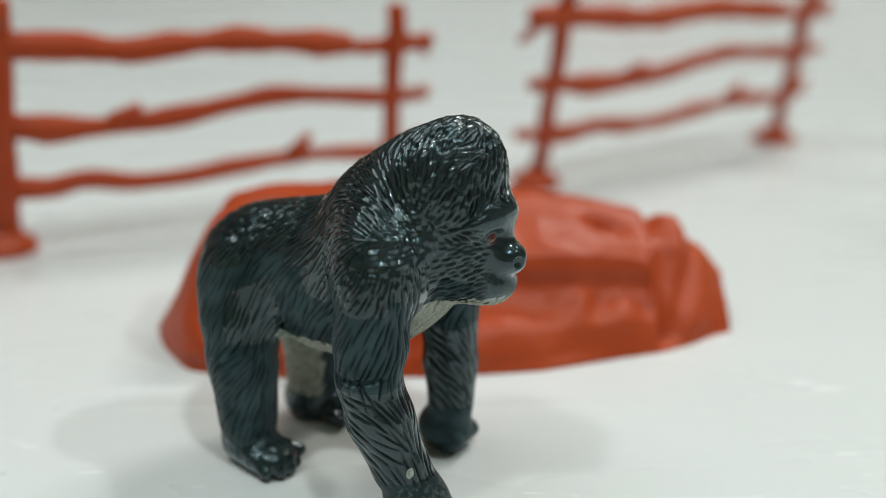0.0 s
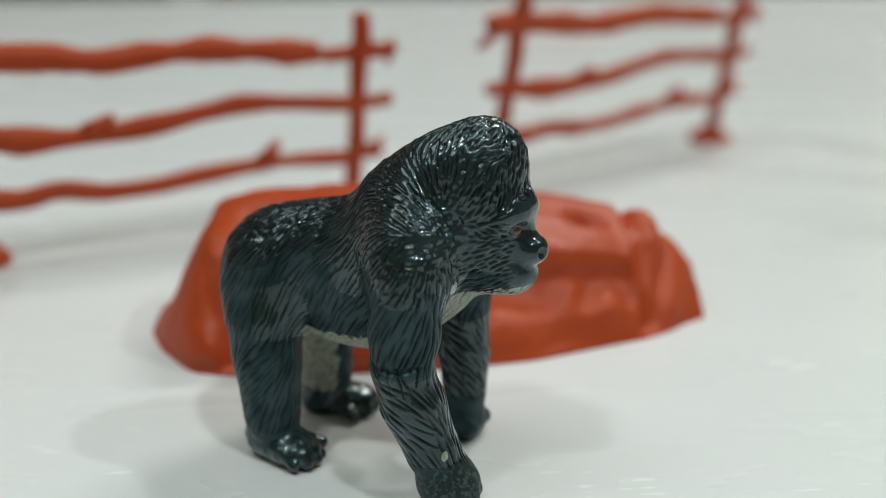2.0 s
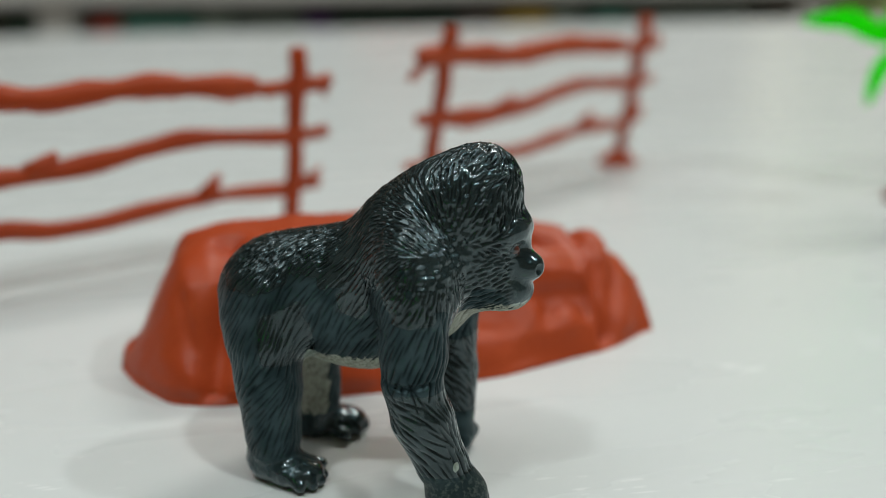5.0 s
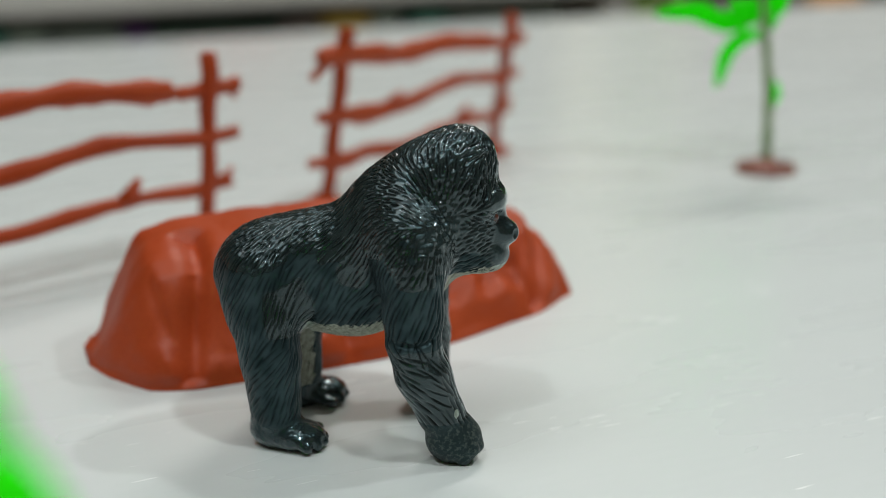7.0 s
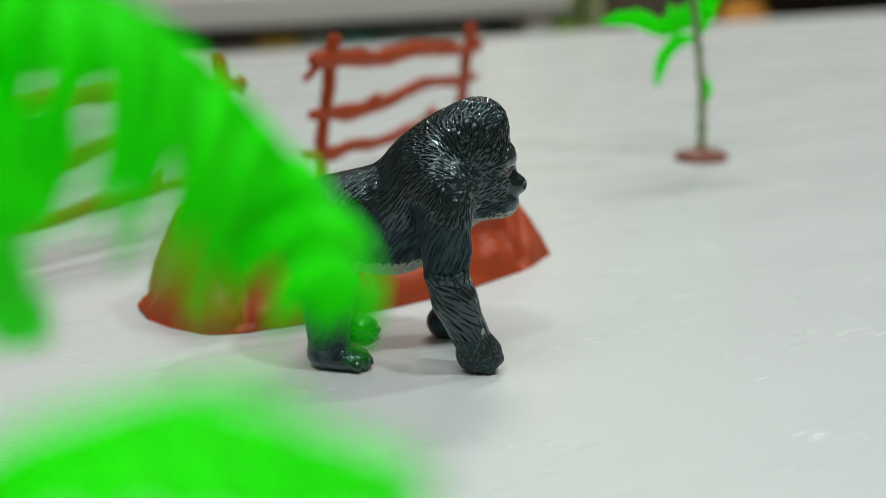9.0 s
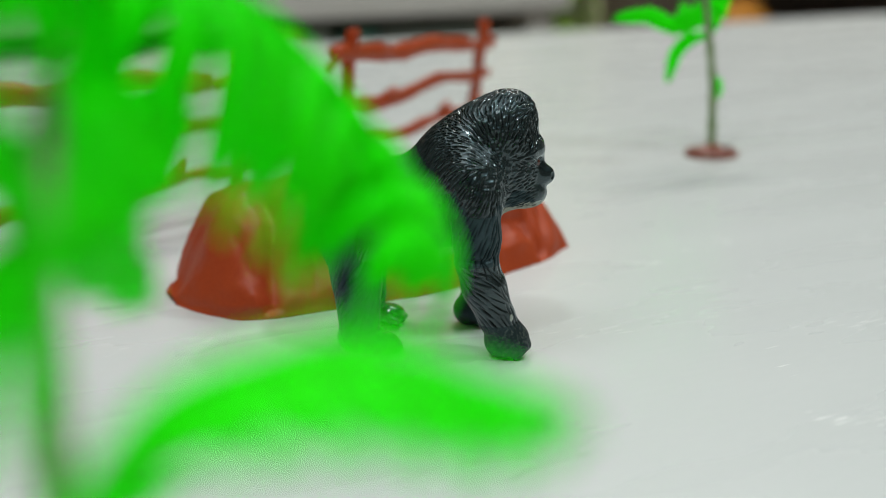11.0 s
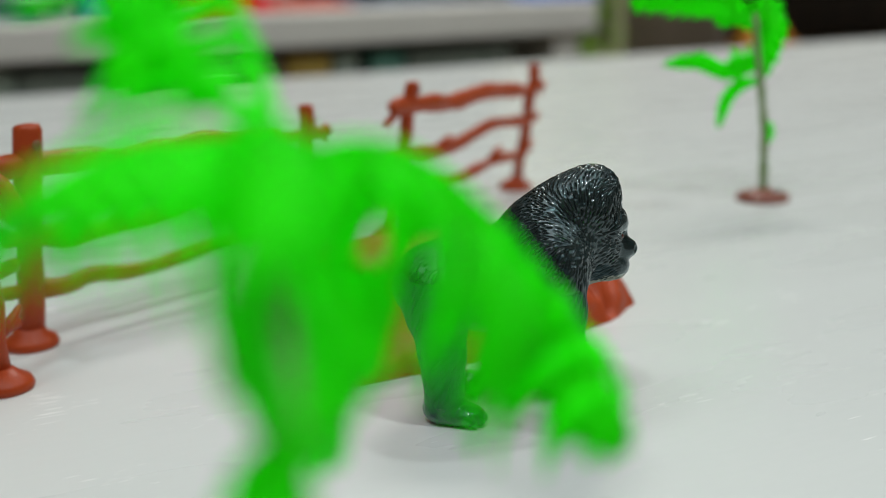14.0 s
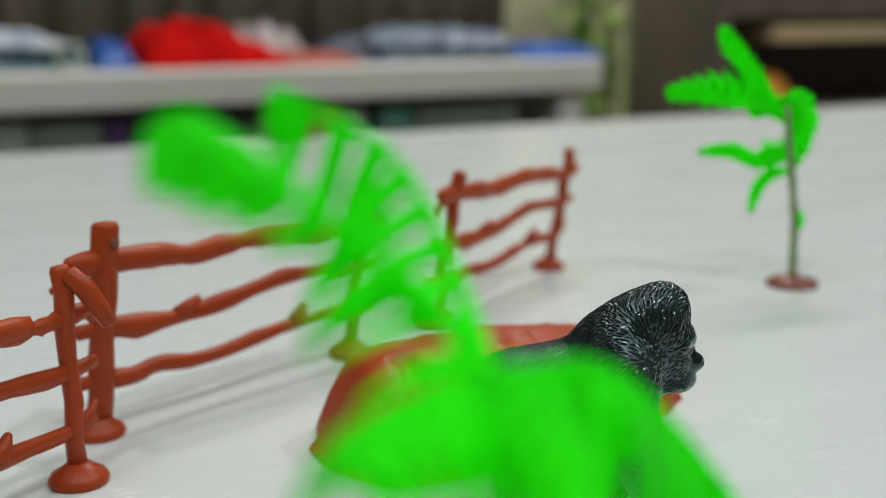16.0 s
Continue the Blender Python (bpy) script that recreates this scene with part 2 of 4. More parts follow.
def box(bm, lo, hi, bevel=0.0, seg=2, m=None):
    made = bmesh.ops.create_cube(bm, size=1.0)["verts"]
    size = Vector(hi) - Vector(lo)
    mid = (Vector(hi) + Vector(lo)) / 2
    for v in made:
        v.co = Vector((v.co.x * size.x, v.co.y * size.y, v.co.z * size.z)) + mid
    if bevel:
        edges = {e for v in made for e in v.link_edges}
        made = [v for v in bmesh.ops.bevel(bm, geom=list(edges), offset=bevel, segments=seg, affect="EDGES", profile=0.5)["verts"]]
    if m is not None:
        for v in {w for v in made for f in v.link_faces for w in f.verts}:
            v.co = m @ v.co
    return bm


def tube(bm, pts, radii, sides=10, flat=1.0, up=Vector((0, 0, 1)), wobble=0.0, seed=0, caps=True, point=0.5):
    """A closed tube along points; radii per point, squeezed by flat across up."""
    rng = random.Random(seed)
    pts = [Vector(p) for p in pts]
    rings = []
    for i, p in enumerate(pts):
        d = (pts[min(i + 1, len(pts) - 1)] - pts[max(i - 1, 0)]).normalized()
        side = d.cross(up)
        if side.length < 1e-4:
            side = d.cross(Vector((1, 0, 0)))
        side.normalize()
        nrm = side.cross(d).normalized()
        ring = []
        for k in range(sides):
            a = 2 * math.pi * k / sides
            r = radii[i] * (1 + wobble * rng.uniform(-1, 1))
            ring.append(bm.verts.new(p + side * math.cos(a) * r * flat + nrm * math.sin(a) * r))
        rings.append(ring)
    for a, b in zip(rings, rings[1:]):
        for k in range(sides):
            bm.faces.new((a[k], a[(k + 1) % sides], b[(k + 1) % sides], b[k]))
    if caps:
        for ring, p, s in ((rings[0], pts[0], -1), (rings[-1], pts[-1], 1)):
            q = pts[1] if s < 0 else pts[-2]
            tip = bm.verts.new(p + (p - q).normalized() * radii[0 if s < 0 else -1] * point)
            for k in range(sides):
                bm.faces.new((ring[k], ring[(k + 1) % sides], tip))
    return bm


def spline(ctrl, n):
    """Catmull-Rom through the control points."""
    c = [Vector(p) for p in ctrl]
    c = [c[0] * 2 - c[1]] + c + [c[-1] * 2 - c[-2]]
    out = []
    segs = len(c) - 3
    for i in range(n + 1):
        f = i / n * segs
        k = min(int(f), segs - 1)
        t = f - k
        a, b, d, e = c[k:k + 4]
        out.append(0.5 * (2 * b + (d - a) * t + (2 * a - 5 * b + 4 * d - e) * t * t + (3 * b - a - 3 * d + e) * t ** 3))
    return out


def lathe(bm, profile, sides=24, centre=(0, 0, 0)):
    cx, cy, cz = centre
    rings = []
    for r, z in profile:
        rings.append([bm.verts.new((cx + r * math.cos(2 * math.pi * k / sides), cy + r * math.sin(2 * math.pi * k / sides), cz + z)) for k in range(sides)])
    for a, b in zip(rings, rings[1:]):
        for k in range(sides):
            bm.faces.new((a[k], a[(k + 1) % sides], b[(k + 1) % sides], b[k]))
    bm.faces.new(rings[0])
    bm.faces.new(rings[-1])
    return bm


# ---- sculpting by distance fields ----
def value_noise(p, seed=0):
    i = np.floor(p).astype(np.int64)
    f = p - i
    f = f * f * (3 - 2 * f)
    out = np.zeros(len(p))
    for dx in (0, 1):
        for dy in (0, 1):
            for dz in (0, 1):
                h = (i[:, 0] + dx) * 73856093 ^ (i[:, 1] + dy) * 19349663 ^ (i[:, 2] + dz) * 83492791 ^ (seed * 2654435761)
                h = (h ^ (h >> 13)) * 1274126177 & 0x7FFFFFFF
                h = (h ^ (h >> 16)) & 0xFFFF
                w = (f[:, 0] if dx else 1 - f[:, 0]) * (f[:, 1] if dy else 1 - f[:, 1]) * (f[:, 2] if dz else 1 - f[:, 2])
                out += w * h / 65535.0
    return out


class Clay:
    """A block of space that is filled and carved with rounded shapes, then skinned."""

    def __init__(self, lo, hi, step):
        self.lo, self.step = np.array(lo, float), step
        self.axes = [np.arange(a, b, step, dtype=np.float32) for a, b in zip(lo, hi)]
        self.d = np.full([len(a) for a in self.axes], 50.0, np.float32)

    def _zone(self, lo, hi):
        s = tuple(slice(max(0, int((l - a[0]) / self.step)), max(0, int((h - a[0]) / self.step) + 2)) for l, h, a in zip(lo, hi, self.axes))
        X = self.axes[0][s[0]][:, None, None]
        Y = self.axes[1][s[1]][None, :, None]
        Z = self.axes[2][s[2]][None, None, :]
        return s, X, Y, Z

    def _join(self, s, e, k, carve):
        d = self.d[s]
        if carve:
            h = np.clip(0.5 - 0.5 * (d + e) / k, 0, 1)
            self.d[s] = d * (1 - h) - e * h + k * h * (1 - h)
        else:
            h = np.clip(0.5 + 0.5 * (d - e) / k, 0, 1)
            self.d[s] = d * (1 - h) + e * h - k * h * (1 - h)

    def ball(self, c, r, k=2.0, pitch=0.0, yaw=0.0, carve=False):
        """An ellipsoid. pitch: nose up, yaw: to its left, degrees."""
        big = max(r) + k * 1.5 + 2
        s, X, Y, Z = self._zone([v - big for v in c], [v + big for v in c])
        x, y, z = X - c[0], Y - c[1], Z - c[2]
        cy, sy, cp, sp = math.cos(radians(yaw)), math.sin(radians(yaw)), math.cos(radians(pitch)), math.sin(radians(pitch))
        x, y = x * cy + y * sy, -x * sy + y * cy
        x, z = x * cp + z * sp, -x * sp + z * cp
        k0 = np.sqrt((x / r[0]) ** 2 + (y / r[1]) ** 2 + (z / r[2]) ** 2)
        k1 = np.sqrt((x / r[0] ** 2) ** 2 + (y / r[1] ** 2) ** 2 + (z / r[2] ** 2) ** 2) + 1e-6
        self._join(s, k0 * (k0 - 1) / k1, k, carve)

    def limb(self, pts, k=1.5, carve=False):
        """A chain of tapered rods: points with radii."""
        for (*a, ra), (*b, rb) in zip(pts, pts[1:]):
            big = max(ra, rb) + k * 1.5 + 2
            s, X, Y, Z = self._zone([min(p, q) - big for p, q in zip(a, b)], [max(p, q) + big for p, q in zip(a, b)])
            u = np.array(b, float) - np.array(a, float)
            t = np.clip(((X - a[0]) * u[0] + (Y - a[1]) * u[1] + (Z - a[2]) * u[2]) / (u @ u), 0, 1)
            e = np.sqrt((X - a[0] - t * u[0]) ** 2 + (Y - a[1] - t * u[1]) ** 2 + (Z - a[2] - t * u[2]) ** 2) - (ra + (rb - ra) * t)
            self._join(s, e, k, carve)

    def slab(self, c, half, k=1.0, yaw=0.0, roll=0.0, soft=1.0, carve=False, pitch=0.0):
        """A rounded block. yaw about z, roll about its length, pitch about its width."""
        big = math.sqrt(sum(h * h for h in half)) + k * 1.5 + 2
        s, X, Y, Z = self._zone([v - big for v in c], [v + big for v in c])
        R = np.array(Euler((radians(roll), radians(pitch), radians(yaw))).to_matrix())
        x, y, z = X - c[0], Y - c[1], Z - c[2]
        q = [np.abs(R[0, i] * x + R[1, i] * y + R[2, i] * z) - (half[i] - soft) for i in range(3)]
        out = np.sqrt(sum(np.maximum(v, 0) ** 2 for v in q))
        e = out + np.minimum(np.maximum(np.maximum(q[0], q[1]), q[2]), 0) - soft
        self._join(s, e, k, carve)

    def floor(self, z):
        self.d = np.maximum(self.d, (z - self.axes[2])[None, None, :]).astype(np.float32)

    def skin(self):
        d = self.d
        neg = d < 0
        n = [s - 1 for s in d.shape]
        cnt = np.zeros(n, np.int8)
        for i in (0, 1):
            for j in (0, 1):
                for k in (0, 1):
                    cnt += neg[i:i + n[0], j:j + n[1], k:k + n[2]]
        cells = np.argwhere((cnt > 0) & (cnt < 8))
        index = np.full(n, -1, np.int64)
        index[tuple(cells.T)] = np.arange(len(cells))
        acc, num = np.zeros((len(cells), 3)), np.zeros(len(cells))
        for axis in range(3):
            o1, o2 = [a for a in range(3) if a != axis]
            for p in (0, 1):
                for q in (0, 1):
                    a = cells.copy()
                    a[:, o1] += p
                    a[:, o2] += q
                    b = a.copy()
                    b[:, axis] += 1
                    da, db = d[tuple(a.T)].astype(float), d[tuple(b.T)].astype(float)
                    cut = (da < 0) != (db < 0)
                    t = np.where(cut, da / np.where(cut, da - db, 1), 0)
                    pos = a.astype(float)
                    pos[:, axis] += t
                    acc[cut] += pos[cut]
                    num += cut
        verts = acc / num[:, None] * self.step + self.lo
        faces = []
        for axis in range(3):
            o1, o2 = (axis + 1) % 3, (axis + 2) % 3
            sl0, sl1 = [slice(None)] * 3, [slice(None)] * 3
            sl0[axis], sl1[axis] = slice(0, -1), slice(1, None)
            a, b = neg[tuple(sl0)], neg[tuple(sl1)]
            for flip, hit in ((False, a & ~b), (True, ~a & b)):
                e = np.argwhere(hit)
                e = e[(e[:, o1] > 0) & (e[:, o2] > 0) & (e[:, o1] < n[o1]) & (e[:, o2] < n[o2])]
                quad = []
                for p, q in ((1, 1), (0, 1), (0, 0), (1, 0)):
                    c = e.copy()
                    c[:, o1] -= p
                    c[:, o2] -= q
                    quad.append(index[tuple(c.T)])
                quad = np.stack(quad[::-1] if flip else quad, 1)
                faces.append(quad)
        faces = np.concatenate(faces)
        return verts, faces[(faces >= 0).all(1)]


def vertex_normals(verts, faces):
    n = np.zeros_like(verts)
    fn = np.cross(verts[faces[:, 2]] - verts[faces[:, 0]], verts[faces[:, 3]] - verts[faces[:, 1]])
    for i in range(4):
        np.add.at(n, faces[:, i], fn)
    return n / (np.linalg.norm(n, axis=1)[:, None] + 1e-9)


def relax(verts, faces, rounds, amount=0.5):
    deg = np.zeros(len(verts))
    for i in range(4):
        np.add.at(deg, faces[:, i], 2)
    for _ in range(rounds):
        s = np.zeros_like(verts)
        for i in range(4):
            np.add.at(s, faces[:, i], verts[faces[:, (i + 1) % 4]] + verts[faces[:, (i + 3) % 4]])
        verts = verts + amount * (s / deg[:, None] - verts)
    return verts


def clay_mesh(name, verts, faces, mat, attributes=()):
    me = bpy.data.meshes.new(name)
    me.from_pydata(verts.tolist(), [], faces.tolist())
    me.materials.append(mat)
    me.polygons.foreach_set("use_smooth", [True] * len(me.polygons))
    for key, values in attributes:
        me.attributes.new(key, "FLOAT", "POINT").data.foreach_set("value", np.asarray(values, np.float32))
    me.update()
    return me


def step01(x, a, b):
    t = np.clip((x - a) / (b - a), 0, 1)
    return t * t * (3 - 2 * t)


# ---- room ----
def wall(name, lo, hi, mat, label):
    ob = part(name, box(bmesh.new(), lo, hi), mat, None, label, smooth=False)
    return tagged(ob, kind="structure", category="wall" if "wall" in name else name)


XL, XR, YF, YB = -2.2, 3.6, -2.2, 2.45
wall("floor", (XL - 0.1, YF - 0.1, FLOOR - 0.1), (XR + 0.1, YB + 0.1, FLOOR), M_FLOOR, "brown wooden floor of the room")
wall("ceiling", (XL - 0.1, YF - 0.1, CEIL), (XR + 0.1, YB + 0.1, CEIL + 0.1), M_CEIL, "plain white painted ceiling")
wall("wall_north", (XL - 0.1, YB, FLOOR), (XR + 0.1, YB + 0.1, CEIL), M_WALL, "plain pale painted wall")
wall("wall_south", (XL - 0.1, YF - 0.1, FLOOR), (XR + 0.1, YF, CEIL), M_WALL, "plain pale painted wall")
wall("wall_west", (XL - 0.1, YF, FLOOR), (XL, YB, CEIL), M_WALL, "plain pale painted wall")
wall("wall_east", (XR, YF, FLOOR), (XR + 0.1, YB, CEIL), M_WALL, "plain pale painted wall")

# ---- table ----
TX0, TX1, TY0, TY1 = -0.75, 1.55, -0.45, 1.0
table = tagged(empty("table"), "large white laminate table with a faint streaked grain", "table")
part("tabletop", box(bmesh.new(), (TX0, TY0, -0.028), (TX1, TY1, 0.0), 0.002), M_TABLE, table, smooth=False)
for lx in (TX0 + 0.06, TX1 - 0.06):
    for ly in (TY0 + 0.06, TY1 - 0.06):
        part("leg", box(bmesh.new(), (lx - 0.025, ly - 0.025, FLOOR), (lx + 0.025, ly + 0.025, -0.028), 0.003), M_TABLE_EDGE, table, smooth=False)


# ---- toy gorilla ----
SHOULDER = Vector((12.0, -6.0, 40.0))


def gorilla():
    c = Clay((-36, -24, -2), (32, 24, 63), 0.19)
    # torso, rump, belly, chest, hump
    c.ball((-19, 0, 31.5), (11, 11.2, 9.5), 3, pitch=10)
    c.ball((-8, 0, 32.5), (16, 11, 11.2), 4, pitch=12)
    c.ball((-4, 0, 28), (13, 10, 9), 3)
    c.ball((5, 0, 37), (12, 12.5, 13), 4)
    c.ball((7, 0, 45), (10.5, 10, 8.5), 4, pitch=38)
    # head: crest, brow, cheeks, muzzle, jaw
    c.ball((15.5, 0, 47), (8.2, 8.4, 10.6), 3, pitch=-6)
    c.ball((11.5, 0, 50.2), (8.0, 7.4, 6.4), 3, pitch=30)
    c.ball((17.5, 0, 53.5), (5.4, 4.6, 5.2), 3)
    c.ball((16.5, 0, 39), (7.5, 7.5, 7.6), 3)
    c.limb([(21.8, -4.6, 45.0, 1.1), (22.9, -1.4, 45.5, 1.2), (22.9, 1.4, 45.5, 1.2), (21.8, 4.6, 45.0, 1.1)], 3.0)
    c.ball((22.2, 0, 40.5), (3.2, 3.2, 4.5), 1.5)
    c.ball((20.4, 0, 35.6), (5.3, 4.9, 3.9), 1.5, pitch=-6)
    c.ball((24.5, 0, 39.3), (2.9, 2.9, 2.5), 0.9)
    for s in (-1, 1):
        c.ball((24.6, 3.1 * s, 42.8), (1.5, 1.4, 1.0), 0.8, carve=True)
        c.ball((23.0, 3.0 * s, 42.8), (1.1, 1.0, 0.9), 0.2)
        c.ball((27.0, 1.3 * s, 39.2), (0.8, 0.65, 0.85), 0.3, carve=True)
        c.ball((13.5, 7.3 * s, 44.5), (1.4, 1.0, 1.9), 0.6)
    # shoulders and arms
    c.ball((9.0, -10.0, 38.5), (7.2, 6.6, 9.0), 3, pitch=8)
    c.ball((6.5, 10.0, 38.0), (7.2, 6.4, 9.0), 3)
    c.limb([(9.6, -12.2, 36, 5.8), (10.0, -13.8, 28, 5.0), (9.8, -14.4, 23.5, 4.7)], 2)
    c.limb([(9.8, -14.4, 23.0, 4.7), (11.4, -14.0, 17, 4.9), (14.2, -13.0, 9.5, 4.1), (15.6, -12.4, 6.5, 4.0)], 1.0)
    c.ball((16.4, -12.2, 4.0), (5.2, 4.4, 4.6), 1.2)
    c.limb([(7.6, 11.8, 36, 5.6), (7.8, 12.4, 27, 4.8), (7.9, 12.4, 22, 4.6)], 2)
    c.limb([(7.9, 12.4, 22, 4.6), (8.4, 12.0, 15, 4.5), (9.0, 11.0, 7.5, 3.7)], 1.0)
    c.ball((8.0, 10.8, 3.6), (4.8, 4.2, 4.2), 1.2)
    for i, (fx, fy) in enumerate(((20.0, -14.6), (20.6, -12.8), (20.2, -11.0), (19.2, -9.4))):
        c.limb([(fx - 2.4, fy, 5.2, 1.35), (fx, fy, 3.0, 1.3), (fx - 1.6, fy, 1.0, 1.2)], 0.5)
    for i, fy in enumerate((8.2, 9.9, 11.6, 13.2)):
        c.limb([(9.6, fy, 4.8, 1.3), (11.6, fy, 2.8, 1.3), (10.0, fy, 1.0, 1.2)], 0.5)
    c.limb([(5.2, -17.6, 25.0, 0.25), (8.0, -19.0, 24.0, 0.4), (11.5, -19.0, 23.8, 0.4), (14.4, -16.6, 24.6, 0.25)], 0.5, carve=True)
    # hips, legs, feet with toes
    for s, off in ((-1, 0.0), (1, -0.6)):
        c.ball((-18.5 + off, 7.6 * s, 28), (8.0, 5.6, 8.6), 2.5, pitch=-10)
        c.limb([(-18.4 + off, 8.6 * s, 24, 6.3), (-17.6 + off, 9.4 * s, 17.5, 5.3), (-17.2 + off, 9.4 * s, 8, 4.9)], 2)
        ya = -14 if s < 0 else 24
        ca, sa = math.cos(radians(ya)), math.sin(radians(ya))
        bx, by = -17.0 + off, 9.2 * s
        spot = lambda f, l: (bx + f * ca - l * sa, by + f * sa + l * ca)
        c.ball((*spot(-0.6, 0), 3.4), (5.0, 4.4, 4.2), 1.5, yaw=ya)
        c.ball((*spot(4.0, 0), 2.3), (5.4, 4.3, 2.7), 1.2, yaw=ya)
        for l, f in ((-3.1, 7.6), (-1.2, 8.8), (0.7, 8.9), (2.4, 8.2)):
            c.limb([(*spot(f - 3.2, l), 3.0, 1.15), (*spot(f, l), 1.4, 1.0)], 0.35)
        c.limb([(*spot(2.6, 3.4 * s * -1), 2.4, 1.3), (*spot(5.4, 5.4 * s * -1), 1.5, 1.1)], 0.6)
    c.floor(0.0)
    v, f = c.skin()
    v = relax(v, f, 4)
    n = vertex_normals(v, f)
    x, y, z = v.T
    # zones of the coat
    face = step01(x, 22.0, 24.0) * step01(z, 32, 34) * (1 - step01(z, 46.5, 48))
    feet = (1 - step01(z, 4.5, 7.0)) * (1 - step01(x, -6, -2))
    fist = (1 - step01(z, 7.0, 9.0)) * step01(x, -2, 2)
    fore = step01(x, 2, 5) * (1 - step01(z, 21, 24.5))
    shin = (1 - step01(x, -10, -5)) * (1 - step01(z, 18, 28))
    mane = step01(x, -5, 5) * step01(z, 31, 38)
    cheek = step01(x, 14.5, 18) * (1 - step01(z, 41, 45)) * step01(z, 29, 32)
    top = step01(n[:, 2], 0.35, 0.75) * (1 - step01(x, 4, 9)) * step01(z, 28, 33)
    crown = step01(x, 10, 15) * step01(z, 38, 42)
    worn = (1 - step01(x, -6, 3)) * (1 - top)
    # the lie of the hair: down and back on the body, fanned out from the ears, swept forward on forearms and cheeks
    lie = np.tile((-0.55, 0.0, -1.0), (len(v), 1))

    def comb(weight, d):
        nonlocal lie
        d = np.asarray(d, float) * np.ones_like(v)
        d = d / (np.linalg.norm(d, axis=1)[:, None] + 1e-6)
        lie = lie * (1 - weight[:, None]) + d * weight[:, None]

    comb(shin, (-0.85, 0.0, -1.0))
    below = 1 - step01(z, 40, 46)
    comb(mane, np.stack([x - 14.5 - 5.0 * below, 0 * x, z - 42.5 - 10.0 * below], 1))
    comb(fore, np.stack([0 * x + 1.2, 0 * x, -0.50 - 0.04 * (22 - z)], 1))
    comb(cheek, np.stack([0 * x + 1.0, 0 * x, 0.08 + 0.06 * (39 - z)], 1))
    lie = lie + (0.7 + 0.9 * crown)[:, None] * np.stack([value_noise(v / 5.0, 61) - 0.5, 0 * x, value_noise(v / 5.0, 62) - 0.5], 1)
    lie -= n * (lie * n).sum(1)[:, None]
    lie /= np.linalg.norm(lie, axis=1)[:, None] + 1e-6
    lie_across = np.cross(n, lie)
    span = 5.8 - 2.8 * top - 1.7 * mane - 1.0 * shin - 2.2 * cheek - 1.3 * crown * (1 - cheek)
    apart = 0.80 - 0.20 * top - 0.18 * mane + 0.10 * fore - 0.10 * cheek
    ear = np.exp(-((x - 14.5) / 4.4) ** 2 - ((z - 42.5) / 4.2) ** 2)
    bare = np.clip(face + feet + fist + 1.1 * ear, 0, 1)
    # scatter hair strokes, no two too close
    rng = np.random.default_rng(5)
    cell = lambda p: tuple((p // 2.0).astype(int))
    near, strokes = {}, []
    ring = [(a, b, d) for a in (-2, -1, 0, 1, 2) for b in (-2, -1, 0, 1, 2) for d in (-2, -1, 0, 1, 2)]
    for i in rng.choice(len(v), min(60000, len(v)), replace=False):
        if bare[i] > 0.6 or z[i] < 3.0:
            continue
        p, home = v[i], cell(v[i])
        close = [k for o in ring for k in near.get((home[0] + o[0], home[1] + o[1], home[2] + o[2]), ())]
        if close:
            d = v[close] - p
            u, w = (d @ lie[i]) / (0.72 * span[i]), (d @ lie_across[i]) / apart[i]
            if ((u * u + w * w < rng.uniform(0.6, 1.5)) & (n[close] @ n[i] > 0.2)).any():
                continue
        near.setdefault(home, []).append(i)
        strokes.append(i)
    # press them into the skin
    keys = (v // 2.0).astype(np.int64) + 64
    code = (keys[:, 0] * 256 + keys[:, 1]) * 256 + keys[:, 2]
    order = np.argsort(code, kind="stable")
    cuts = np.flatnonzero(np.diff(code[order])) + 1
    bins = {int(code[g[0]]): g for g in np.split(order, cuts)}
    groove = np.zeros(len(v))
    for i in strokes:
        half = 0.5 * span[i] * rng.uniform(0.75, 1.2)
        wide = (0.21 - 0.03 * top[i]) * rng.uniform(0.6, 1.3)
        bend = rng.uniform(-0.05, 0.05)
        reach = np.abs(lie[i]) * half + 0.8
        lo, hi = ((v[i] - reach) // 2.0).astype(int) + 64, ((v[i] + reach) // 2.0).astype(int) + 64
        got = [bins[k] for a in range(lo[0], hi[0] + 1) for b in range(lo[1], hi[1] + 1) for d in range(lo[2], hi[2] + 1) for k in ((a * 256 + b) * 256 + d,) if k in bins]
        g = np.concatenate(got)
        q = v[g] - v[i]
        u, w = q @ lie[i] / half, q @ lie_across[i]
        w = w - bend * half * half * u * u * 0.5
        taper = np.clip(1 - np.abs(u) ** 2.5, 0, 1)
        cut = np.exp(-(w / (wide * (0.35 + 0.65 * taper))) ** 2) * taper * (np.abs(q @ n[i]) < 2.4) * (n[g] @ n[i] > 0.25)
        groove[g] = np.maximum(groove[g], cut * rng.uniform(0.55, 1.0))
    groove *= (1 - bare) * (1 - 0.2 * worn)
    lumps = value_noise(v / 4.0, 31) - 0.5
    swell = value_noise(v / 1.6, 33) - 0.5
    speck = value_noise(v / 0.75, 35) - 0.5
    v = v + n * (-(0.34 + 0.06 * mane) * groove + 0.20 * lumps * (1 - face) + (0.10 + 0.05 * np.maximum(mane, top)) * swell * (1 - face) + (0.20 * np.maximum.reduce([mane, top, feet]) + 0.14 * crown + 0.36 * ear) * speck * (1 - face))[:, None]
    v[:, 2] = np.maximum(v[:, 2], 0.0)
